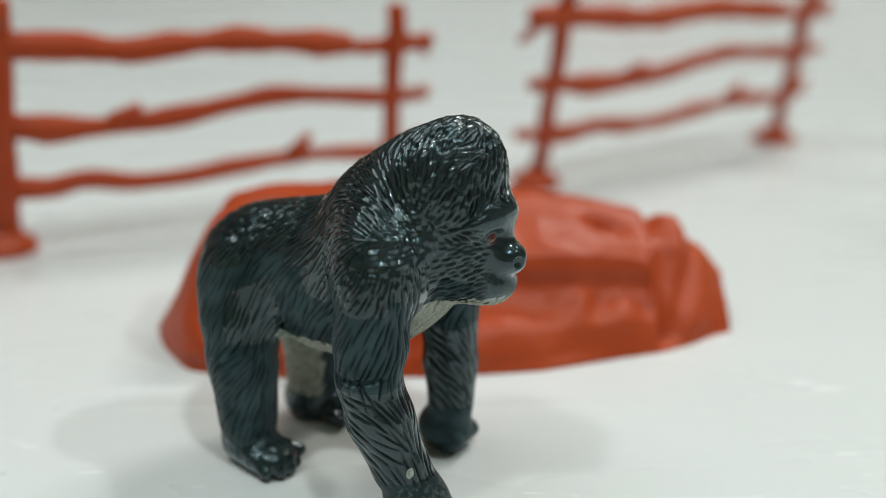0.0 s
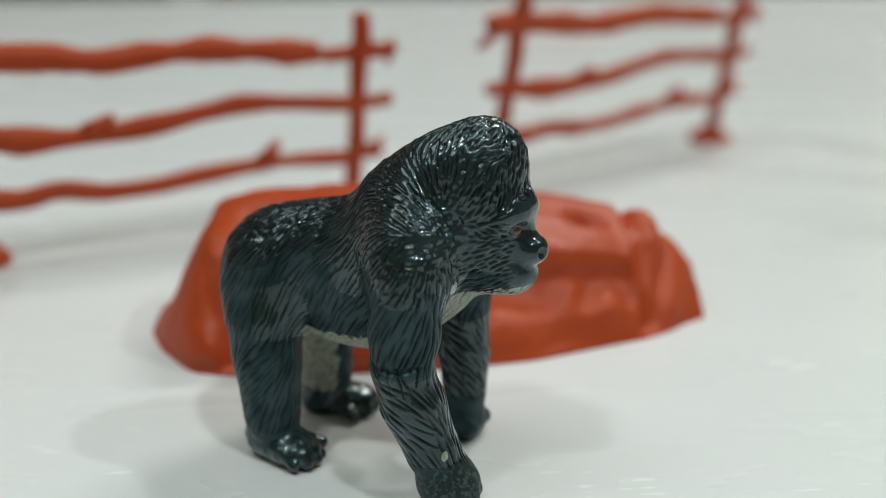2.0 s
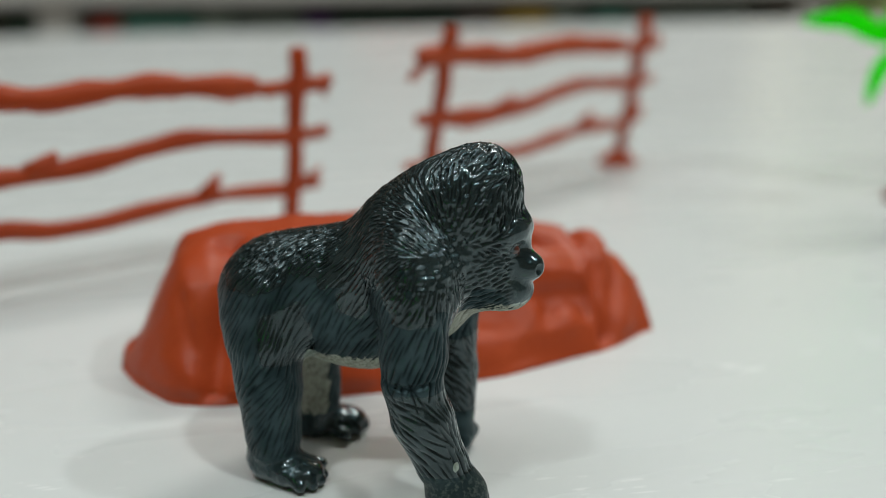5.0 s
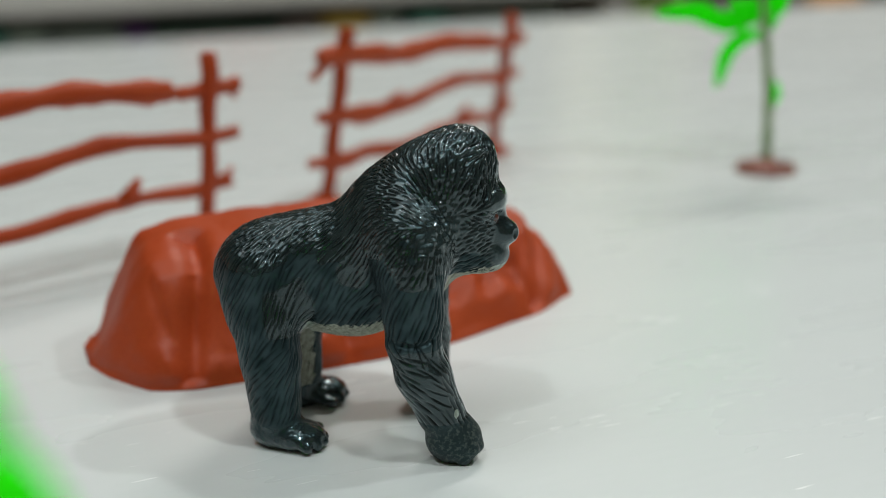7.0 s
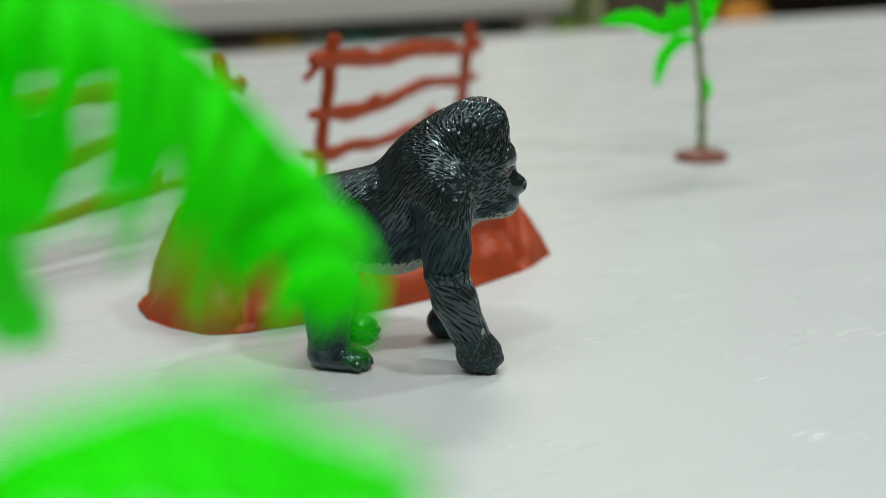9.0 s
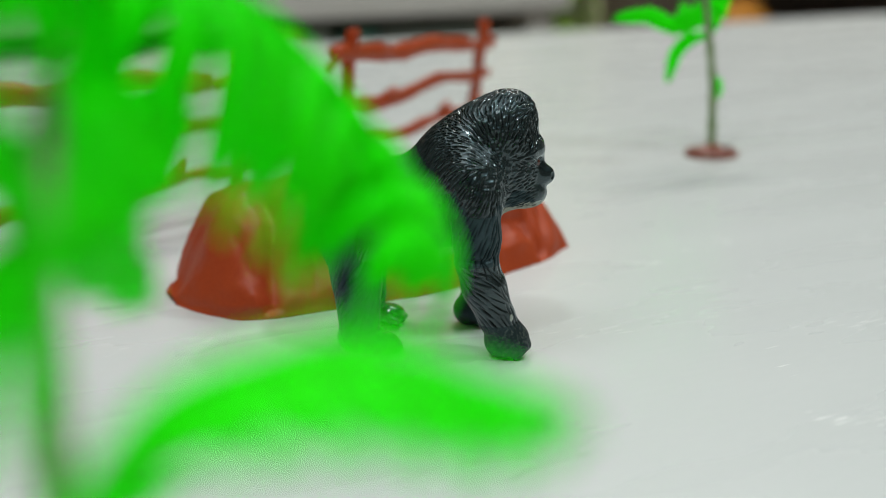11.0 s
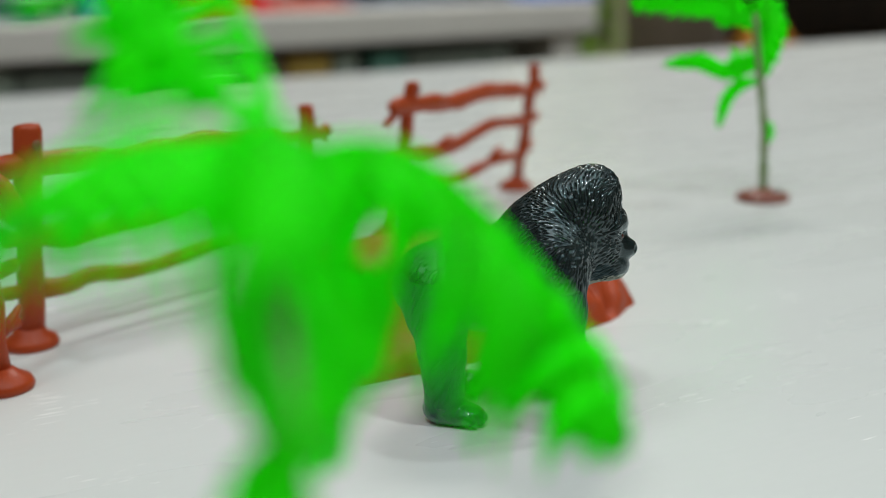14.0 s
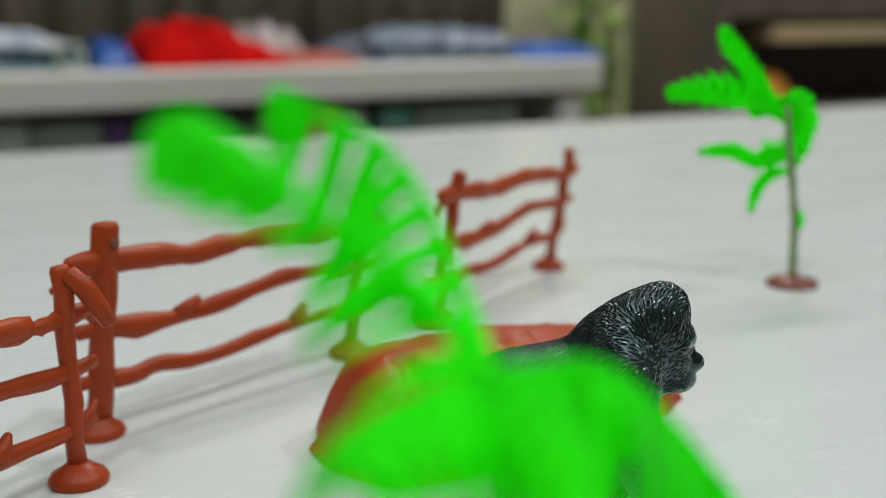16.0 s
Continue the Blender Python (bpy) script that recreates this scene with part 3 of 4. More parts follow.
    # where the enamel is thick
    drip = 9.0 * (value_noise(v / 5.0, 71) - 0.5) + 5.0 * (value_noise(v / 1.8, 72) - 0.5)
    skull = step01(x, 11, 16) * step01(z + 0.5 * drip, 33.5, 38.5)
    back = step01(n[:, 2], 0.05, 0.85) * (1 - step01(x, 4, 9)) * step01(z, 28, 33)
    thigh = np.exp(-((x + 13.0) / 5.0) ** 2 - ((z - 27.0) / 6.5) ** 2)
    paint = np.maximum.reduce([back, 0.95 * step01(z + drip, 30, 42), 0.9 * step01(x, -5, 5) * step01(z + drip, 31, 41), 0.9 * skull * (1 - step01(x, 20.5, 22.5) * (1 - step01(z, 37.2, 38.6))), thigh, 0.75 * fore * (1 - fist), 0.50 * feet, 1 - step01(np.linalg.norm((v - np.array((25.6, 0, 39.8))) * np.array((1, 0.8, 1)), axis=1), 2.2, 3.6)])
    paint = np.maximum(paint, 0.22) * (1 - 0.9 * fist)
    muzzle = step01(x, 19.5, 22.0) * (1 - step01(z, 37.5, 39.5)) * step01(z, 30, 32)
    grit = np.maximum(fist * 0.8 * (y < 0), 0.30 * muzzle)
    # unpainted throat, belly and inner limbs
    inner = step01(-np.abs(y), -8.2, -6.0)
    pale = np.maximum.reduce([
        step01(-n[:, 2], 0.35, 0.75) * step01(z, 16, 18) * (1 - step01(z, 23.5, 25.5)) * step01(-np.abs(y), -10.5, -8.5) * 0.85,
        step01(x, 11.5, 14.0) * (1 - step01(z, 32.0, 33.5)) * step01(z, 20, 23) * step01(-np.abs(y), -9.0, -7.0),
        step01(n[:, 0], 0.1, 0.5) * step01(x, 9, 11) * (1 - step01(z, 31.5, 33)) * step01(z, 21, 24) * inner,
        step01(-np.sign(y) * n[:, 1], 0.3, 0.7) * step01(-x, 8, 10) * (1 - step01(z, 22, 25)) * step01(z, 4, 7) * 0.75,
        step01(x, 17, 20) * (1 - step01(z, 33.4, 34.8)) * step01(z, 29, 31) * 0.52,
    ])
    eye = np.zeros(len(v))
    for s in (-1, 1):
        eye = np.maximum(eye, 1 - step01(np.linalg.norm(v - np.array((23.6, 3.0 * s, 42.8)), axis=1), 0.6, 1.2))
    chip = v[np.argmin(np.linalg.norm(v - np.array((19.0, -17.0, 10.6)), axis=1))]
    pale = np.maximum(pale, 1 - step01(np.linalg.norm((v - chip) * np.array((1.6, 1.0, 0.8)), axis=1), 0.45, 0.9))
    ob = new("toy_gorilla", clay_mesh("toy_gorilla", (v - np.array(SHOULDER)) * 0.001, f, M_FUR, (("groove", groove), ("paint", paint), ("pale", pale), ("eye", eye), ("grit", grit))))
    ob.matrix_world = pose(-0.012, 0.163, 0.0, 0, 0, -30) @ Matrix.Translation(SHOULDER * 0.001)
    return tagged(ob, "glossy black plastic toy gorilla standing on all fours", "toy animal")


# the lens stays focused on the shoulder, where the mesh has its origin
cam.data.dof.focus_object = gorilla()


# ---- toy rock ----
def rock():
    """A hollow-cast mound: a column of slope profiles along x from the front foot over the ridge to the back foot."""
    xs = np.linspace(-60.5, 60.5, 210)
    tall = np.interp(xs, [-60.5, -58, -54, -50, -46, -42, -36, -22, 0, 20, 34, 42, 46, 50, 54, 58, 60.5], [0.5, 3, 10, 18.5, 25.5, 26.5, 28.3, 30.0, 28.3, 26.2, 24.2, 22.0, 21.0, 21.2, 17.5, 12.5, 8.5])
    front = np.interp(xs, [-60.5, -58, -54, -50, -44, -40, -20, 0, 19, 36, 44, 50, 56, 60.5], [4, -5, -12, -18, -20.5, -21.5, -22, -21.5, -19, -12.5, -10, -6.5, -1.5, 1])
    behind = np.interp(xs, [-60.5, -54, -40, 0, 40, 54, 60.5], [8, 26, 35, 38, 34, 24, 7])
    soft = np.array([1, 2, 3, 4, 3, 2, 1]) / 16.0
    tall, front, behind = (np.convolve(np.pad(a, 3, mode="edge"), soft, mode="valid") for a in (tall, front, behind))
    # share of the way to the ridge, share of the height
    steep = [(0, 0), (0.03, 0.10), (0.10, 0.22), (0.15, 0.42), (0.22, 0.66), (0.30, 0.84), (0.42, 0.92), (0.62, 0.965), (0.82, 0.99), (1, 1)]
    ledge = [(0, 0), (0.05, 0.12), (0.13, 0.25), (0.27, 0.34), (0.35, 0.50), (0.34, 0.64), (0.37, 0.75), (0.50, 0.84), (0.72, 0.93), (1, 1)]
    wing = [(0, 0), (0.10, 0.14), (0.24, 0.36), (0.42, 0.62), (0.60, 0.84), (0.80, 0.97), (1, 1)]

    def profile(p, m):
        s = np.linspace(0, 1, len(p))
        q = np.linspace(0, 1, m)
        return np.interp(q, s, [a for a, _ in p]), np.interp(q, s, [b for _, b in p])

    m, back = 64, 26
    ridge = 14.5
    rows = []
    for x, h, yf, yb in zip(xs, tall, front, behind):
        ay, az = profile(steep, m)
        by, bz = profile(ledge, m)
        cy, cz = profile(wing, m)
        wl = float(step01(np.array(x), -6, 6) * (1 - step01(np.array(x), 41, 45)))
        ww = float(step01(np.array(x), 43.0, 46.0))
        yy = (ay * (1 - wl) + by * wl) * (1 - ww) + cy * ww
        zz = (az * (1 - wl) + bz * wl) * (1 - ww) + cz * ww
        top = ridge if yf < ridge - 4 else yf + 4
        yy, zz = yf + (top - yf) * yy, h * zz
        q = np.linspace(0, 1, back + 1)[1:]
        by2, bz2 = top + (yb - top) * q, h * (1 - q ** 2.4)
        rows.append(np.stack([np.full(m + back, x), np.concatenate([yy, by2]), np.concatenate([zz, bz2])], 1))
    v = np.array(rows)
    nx, ny = v.shape[:2]
    flat = v.reshape(-1, 3)
    idx = np.arange(nx * ny).reshape(nx, ny)
    f = np.stack([idx[:-1, :-1], idx[1:, :-1], idx[1:, 1:], idx[:-1, 1:]], -1).reshape(-1, 4)
    flat = relax_grid(flat.reshape(nx, ny, 3), 5).reshape(-1, 3)
    n = vertex_normals(flat, f)
    x, y, z = flat.T
    keep = step01(z, 0.3, 3.0)
    big = value_noise(flat / np.array((14.0, 14.0, 16.0)), 3) - 0.5
    cracks = np.abs(value_noise(flat / np.array((8.0, 8.0, 15.0)) + 5, 5) - 0.5)
    crease = np.zeros(len(flat))
    for x0, slope, wide, depth, y1 in ((-39.0, 0.20, 2.8, 3.4, 4), (-45.5, -0.25, 1.2, 0.8, -8), (-27.0, 0.18, 2.2, 1.1, -12), (-8.0, -0.1, 2.0, 0.9, -12), (44.6, -0.06, 1.3, 1.7, 40), (52.0, 0.45, 2.4, 1.6, 40)):
        crease += depth * np.exp(-((x - x0 - slope * (z - 14)) / wide) ** 2) * (y < y1)
    knobs = np.zeros(len(flat))
    for kx, kz, rx, rz, depth in ((-43.5, 5, 6.0, 4.6, 2.8), (-24, 5, 7, 4.6, 3.0), (-14, 6, 5, 4.5, 3.0), (-2, 9, 5, 5, 1.6), (8, 6, 9, 4, 1.6), (27, 9, 3.2, 3.2, 2.4), (36, 7, 5, 3.0, 2.0), (50, 5, 4, 4, 1.2)):
        knobs += depth * np.exp(-((x - kx) / rx) ** 2 - ((z - kz) / rz) ** 2) * (y < 6)
    hole = 4.2 * np.exp(-((x - 34) / 4.0) ** 2 - ((y - 7) / 2.2) ** 2) * (z > 18)
    fine = value_noise(flat / 2.4, 6) - 0.5
    flat = flat + n * (keep * (2.6 * big - 1.1 * cracks + 0.3 * fine + 0.25 - crease + knobs - hole))[:, None]
    flat[:, 2] = np.maximum(flat[:, 2], 0.0)
    rim = np.concatenate([idx[:, 0], idx[-1, 1:], idx[::-1, -1][1:], idx[0, ::-1][1:-1]])
    me_faces = [q for q in f.tolist()] + [rim[::-1].tolist()]
    me = bpy.data.meshes.new("toy_rock")
    me.from_pydata((flat * 0.001).tolist(), [], me_faces)
    me.materials.append(M_ROCK)
    me.polygons.foreach_set("use_smooth", [True] * len(me.polygons))
    ob = new("toy_rock", me)
    ob.matrix_world = pose(0.0, 0.2165, 0.0)
    return tagged(ob, "red-brown moulded plastic toy rock mound on the table", "toy rock")


def relax_grid(g, rounds):
    for _ in range(rounds):
        g[1:-1, 1:-1] = 0.5 * g[1:-1, 1:-1] + 0.125 * (g[:-2, 1:-1] + g[2:, 1:-1] + g[1:-1, :-2] + g[1:-1, 2:])
    return g


rock()


# ---- toy fences ----
def fence(a, b, lean, seed, label, tall=0.064, twig=False, tilt=5.0, stout=0.0040, drop=0.0):
    """A rustic toy fence panel from the left post's foot a to the right post's foot b."""
    rng = random.Random(seed)
    a, b = Vector((*a, 0)), Vector((*b, 0))
    u = (b - a).normalized()
    span = (b - a).length
    turn = math.degrees(math.atan2(u.y, u.x))
    thing = tagged(empty("toy_fence"), label, "toy fence", "rustic toy fences")
    thing.matrix_world = pose(a.x, a.y, 0, 0, 0, turn)
    bow = math.tan(radians(tilt))
    k = span / 0.1018
    for name, s, hi, r, ln in (("left", 0.0, tall, stout, lean), ("right", span, 0.0585, 0.0027, lean * 0.7)):
        pts = [(s + ln * z / 0.06, 0.0006 * math.sin(z * 400 + s * 90) - bow * z, z) for z in (0.002, 0.012, 0.022, 0.032, 0.042, 0.052, hi - 0.0012, hi)]
        bm = tube(bmesh.new(), pts, [r * f for f in (1.0, 0.9, 0.97, 0.88, 0.98, 1.0, 0.96, 0.78)], 12, 1.0, Vector((0, 1, 0)), 0.06, seed, True, 0.12)
        post = part("post", bm, M_RED, thing)
        if name == "left":
            part("knot_hole", lathe(bmesh.new(), [(0.0010, -0.0003), (0.0014, 0.0), (0.0015, 0.0004), (0.0008, 0.0005)], 12), M_BASE, post).matrix_local = pose(s + ln * 0.95 + 0.0006, -r * 0.97 - bow * 0.0585, 0.0585, 90)
        part("foot", lathe(bmesh.new(), [(0.0076, 0.0), (0.0080, 0.0012), (0.0072, 0.0028), (0.0048, 0.0042), (r * 1.1, 0.0058)], 22, (s, 0, 0)), M_RED, thing)
    rails = (
        ([(-0.012, 0.0535), (0.0, 0.0525), (0.017, 0.0515), (0.030, 0.0498), (0.044, 0.0507), (0.058, 0.0511), (0.073, 0.0497), (0.088, 0.0483)], 0.0027, 0.0026),
        ([(0.086, 0.0480), (0.092, 0.0473), (0.099, 0.0474), (0.108, 0.0480), (0.1115, 0.0482)], 0.0015, 0.0018),
        ([(-0.008, 0.0330), (0.0015, 0.0326), (0.0145, 0.0309), (0.028, 0.0307), (0.0425, 0.0319), (0.057, 0.0342), (0.069, 0.0356), (0.0815, 0.0347), (0.099, 0.0331), (0.1115, 0.0334)], 0.0025, 0.0017),
        ([(-0.010, 0.0178), (0.0, 0.0169), (0.010, 0.0159), (0.020, 0.0170), (0.034, 0.0150), (0.0485, 0.0156), (0.064, 0.0174), (0.081, 0.0182), (0.0985, 0.0172), (0.1095, 0.0185)], 0.0022, 0.0015),
    )
    for i, (ctrl, r0, r1) in enumerate(rails):
        pts = spline([(x * k + lean * z / 0.06, 0.0004 * rng.uniform(-1, 1) - bow * z, z - drop) for x, z in ctrl], 26)
        rad = [1.32 * min(1.0, 0.58 + 0.14 * j) * (r0 + (r1 - r0) * j / 26) * (1 + 0.10 * math.sin(j * 1.1 + i) + 0.22 * noise.noise(Vector((j * 0.55, seed + i * 7.3, 0.4)))) for j in range(27)]
        bm = tube(bmesh.new(), pts, rad, 10, 0.8, Vector((0, 0, 1)), 0.09, seed + i)
        rail = part("rail", bm, M_RED, thing)
        if i == 2:
            part("knot", tube(bmesh.new(), [(0.028 * k, -bow * 0.0315, 0.0315 - drop), (0.0325 * k, -bow * 0.0335, 0.0335 - drop), (0.0355 * k, -bow * 0.0356, 0.0356 - drop)], [0.0026, 0.0022, 0.0011], 8), M_RED, rail)
        if i == 3:
            part("knot", tube(bmesh.new(), [(0.075 * k, -bow * 0.0182, 0.0182 - drop), (0.0775 * k, -bow * 0.0212, 0.0212 - drop), (0.0795 * k, -bow * 0.0242, 0.0242 - drop)], [0.0030, 0.0022, 0.0010], 8), M_RED, rail)
            part("knot", tube(bmesh.new(), [(0.104 * k, -bow * 0.0175, 0.0175 - drop), (0.108 * k, -bow * 0.0195, 0.0195 - drop), (0.1115 * k, -bow * 0.0225, 0.0225 - drop)], [0.0018, 0.0015, 0.0007], 8), M_RED, rail)
        if i == 0:
            part("knot", tube(bmesh.new(), [(-0.004, -bow * 0.0525, 0.0525 - drop), (-0.009, -bow * 0.0495, 0.0495 - drop), (-0.0135, -bow * 0.0465, 0.0465 - drop)], [0.0017, 0.0016, 0.0012], 8), M_RED, rail)
        if i == 1:
            part("knot", tube(bmesh.new(), [(0.107 * k, -bow * 0.0478, 0.0478 - drop), (0.1115 * k, -bow * 0.0462, 0.0462 - drop), (0.1130 * k, -bow * 0.0440, 0.0440 - drop)], [0.0013, 0.0012, 0.0008], 8), M_RED, rail)
    if twig:
        x1 = span + lean * 0.9
        part("twig", tube(bmesh.new(), [(x1 - 0.001, -0.001, 0.0570), (x1 + 0.0015, -0.004, 0.0525), (x1 + 0.0030, -0.007, 0.0470), (x1 + 0.0042, -0.0085, 0.0430)], [0.0024, 0.0029, 0.0026, 0.0019], 9), M_RED, thing)
    return thing


fence((-0.1116, 0.2712), (-0.0165, 0.3105), 0.0035, 3, "red-brown plastic toy fence panel with crooked rails behind the rock")
fence((0.0287, 0.3350), (0.1197, 0.3965), 0.0020, 8, "red-brown plastic toy fence panel tipping forward, with slim posts", 0.0615, False, 10.0, 0.0027)
fence((-0.1980, 0.1740), (-0.1220, 0.2385), 0.0020, 5, "red-brown plastic toy fence panel with a broken twig", 0.062, True, -2.0, 0.0040, 0.0028)


# ---- toy palms ----
def blade(ctrl, width, seed, teeth=9, droop=0.35, thick=0.0007, face=(0, 0, 1), sweep=0.55, split=0.6, sides=(1, 1), early=0.12, fill=0.70, hang=0.0):
    """A moulded palm leaf: a ribbed spine with tapered leaflets that part towards the rim."""
    rng = random.Random(seed)
    bm = bmesh.new()
    n = teeth * 2
    pts = spline(ctrl, n)
    face = Vector(face).normalized()
    size = (pts[-1] - pts[0]).length
    tube(bm, pts, [thick * (1.5 - 0.8 * i / n) for i in range(n + 1)], 7)
    for side, share in zip((-1, 1), sides):
        if not share:
            continue
        for j in range(teeth + 1):
            i = min(n, 1 + 2 * j) if j < teeth else n
            t = i / n
            d = (pts[min(i + 1, n)] - pts[max(i - 1, 0)]).normalized()
            w = d.cross(face)
            w.normalize()
            up = w.cross(d).normalized()
            reach = width * share * float(math.sin(math.pi * min(1, early + (0.92 - early) * t)) ** 0.7 if early > 0.1 else np.interp(t, [0, 0.15, 0.27, 0.85, 1], [0.06, 0.12, 0.92, 0.98, 0.40])) * rng.uniform(0.88, 1.08)
            half = size / teeth * fill
            if j == teeth:
                reach *= 0.75
            root, rows = pts[i], []
            for q in range(6):
                s = q / 5
                mid = root + w * side * reach * s * (1 - 0.8 * hang * s) + d * reach * sweep * s * (0.5 + 0.5 * s) - up * droop * (1 - hang) * reach * s * s
                mid.z -= hang * reach * (0.35 * s + 0.6 * s * s)
                wid = half * (1.0 if s < split else max(0.12, 1 - (s - split) / (1 - split) * 0.88))
                bow = thick * 0.12
                rows.append([bm.verts.new(mid - d * wid), bm.verts.new(mid + up * bow), bm.verts.new(mid + d * wid), bm.verts.new(mid - up * bow * 0.6)])
            for a, b in zip(rows, rows[1:]):
                for q in range(4):
                    bm.faces.new((a[q], a[(q + 1) % 4], b[(q + 1) % 4], b[q]))
            bm.faces.new(rows[0])
            bm.faces.new(rows[-1])
    return bm


def palm(label, stem, radii, foot, leaves):
    thing = tagged(empty("toy_palm", foot[0], foot[1], 0), label, "toy tree", "toy palm trees")
    shift = Matrix.Translation((-foot[0], -foot[1], 0))

    def add(name, bm, mat, parent=thing, lab=""):
        bmesh.ops.transform(bm, matrix=shift, verts=bm.verts)
        return part(name, bm, mat, parent, lab)

    n = 30
    pts = spline(stem, n)
    rad = [radii[0] + (radii[1] - radii[0]) * i / n for i in range(n + 1)]
    rad = [r * (1.18 if i % 4 == 0 else 0.95) for i, r in enumerate(rad)]
    add("trunk", tube(bmesh.new(), pts, rad, 10, 1.0, Vector((0, 1, 0)), 0.05, 4), M_BARK)
    add("base", lathe(bmesh.new(), [(0.0112, 0.0), (0.0116, 0.0010), (0.0108, 0.0026), (0.0060, 0.0034), (0.0030, 0.0052)], 26, (foot[0], foot[1], 0)), M_BASE, thing, "round brown plastic base")
    for ctrl, width, seed, opts in leaves:
        add("frond", blade(ctrl, width, seed, **opts), M_LEAF)
    return thing


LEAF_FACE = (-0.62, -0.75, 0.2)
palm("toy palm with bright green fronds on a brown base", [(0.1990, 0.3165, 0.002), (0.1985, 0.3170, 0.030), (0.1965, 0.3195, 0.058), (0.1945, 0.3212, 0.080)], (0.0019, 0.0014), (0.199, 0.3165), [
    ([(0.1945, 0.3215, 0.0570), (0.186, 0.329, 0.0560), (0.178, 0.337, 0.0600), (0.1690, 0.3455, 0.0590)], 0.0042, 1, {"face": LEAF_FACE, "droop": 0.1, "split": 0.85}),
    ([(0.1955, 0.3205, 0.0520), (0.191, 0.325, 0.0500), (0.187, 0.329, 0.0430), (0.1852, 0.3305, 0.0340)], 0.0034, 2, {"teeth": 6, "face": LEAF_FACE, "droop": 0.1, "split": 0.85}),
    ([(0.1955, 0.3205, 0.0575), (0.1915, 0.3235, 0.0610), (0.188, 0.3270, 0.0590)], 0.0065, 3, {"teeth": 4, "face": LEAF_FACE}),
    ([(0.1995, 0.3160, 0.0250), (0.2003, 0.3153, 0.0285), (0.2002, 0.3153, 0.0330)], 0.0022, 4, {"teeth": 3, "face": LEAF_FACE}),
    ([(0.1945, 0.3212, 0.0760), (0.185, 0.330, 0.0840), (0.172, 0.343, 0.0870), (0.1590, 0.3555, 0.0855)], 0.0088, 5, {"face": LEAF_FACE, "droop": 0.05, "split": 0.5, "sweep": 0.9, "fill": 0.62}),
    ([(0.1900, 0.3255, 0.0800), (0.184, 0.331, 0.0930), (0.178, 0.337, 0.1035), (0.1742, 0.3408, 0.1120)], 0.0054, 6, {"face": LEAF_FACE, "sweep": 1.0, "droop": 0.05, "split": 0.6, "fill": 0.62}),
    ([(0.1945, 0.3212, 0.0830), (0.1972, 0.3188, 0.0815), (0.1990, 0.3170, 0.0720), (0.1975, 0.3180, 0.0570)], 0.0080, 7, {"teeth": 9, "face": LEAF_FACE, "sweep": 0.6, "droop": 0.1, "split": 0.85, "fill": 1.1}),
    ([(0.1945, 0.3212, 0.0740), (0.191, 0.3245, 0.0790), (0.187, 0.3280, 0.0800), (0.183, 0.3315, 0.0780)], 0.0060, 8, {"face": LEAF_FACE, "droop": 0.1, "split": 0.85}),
])
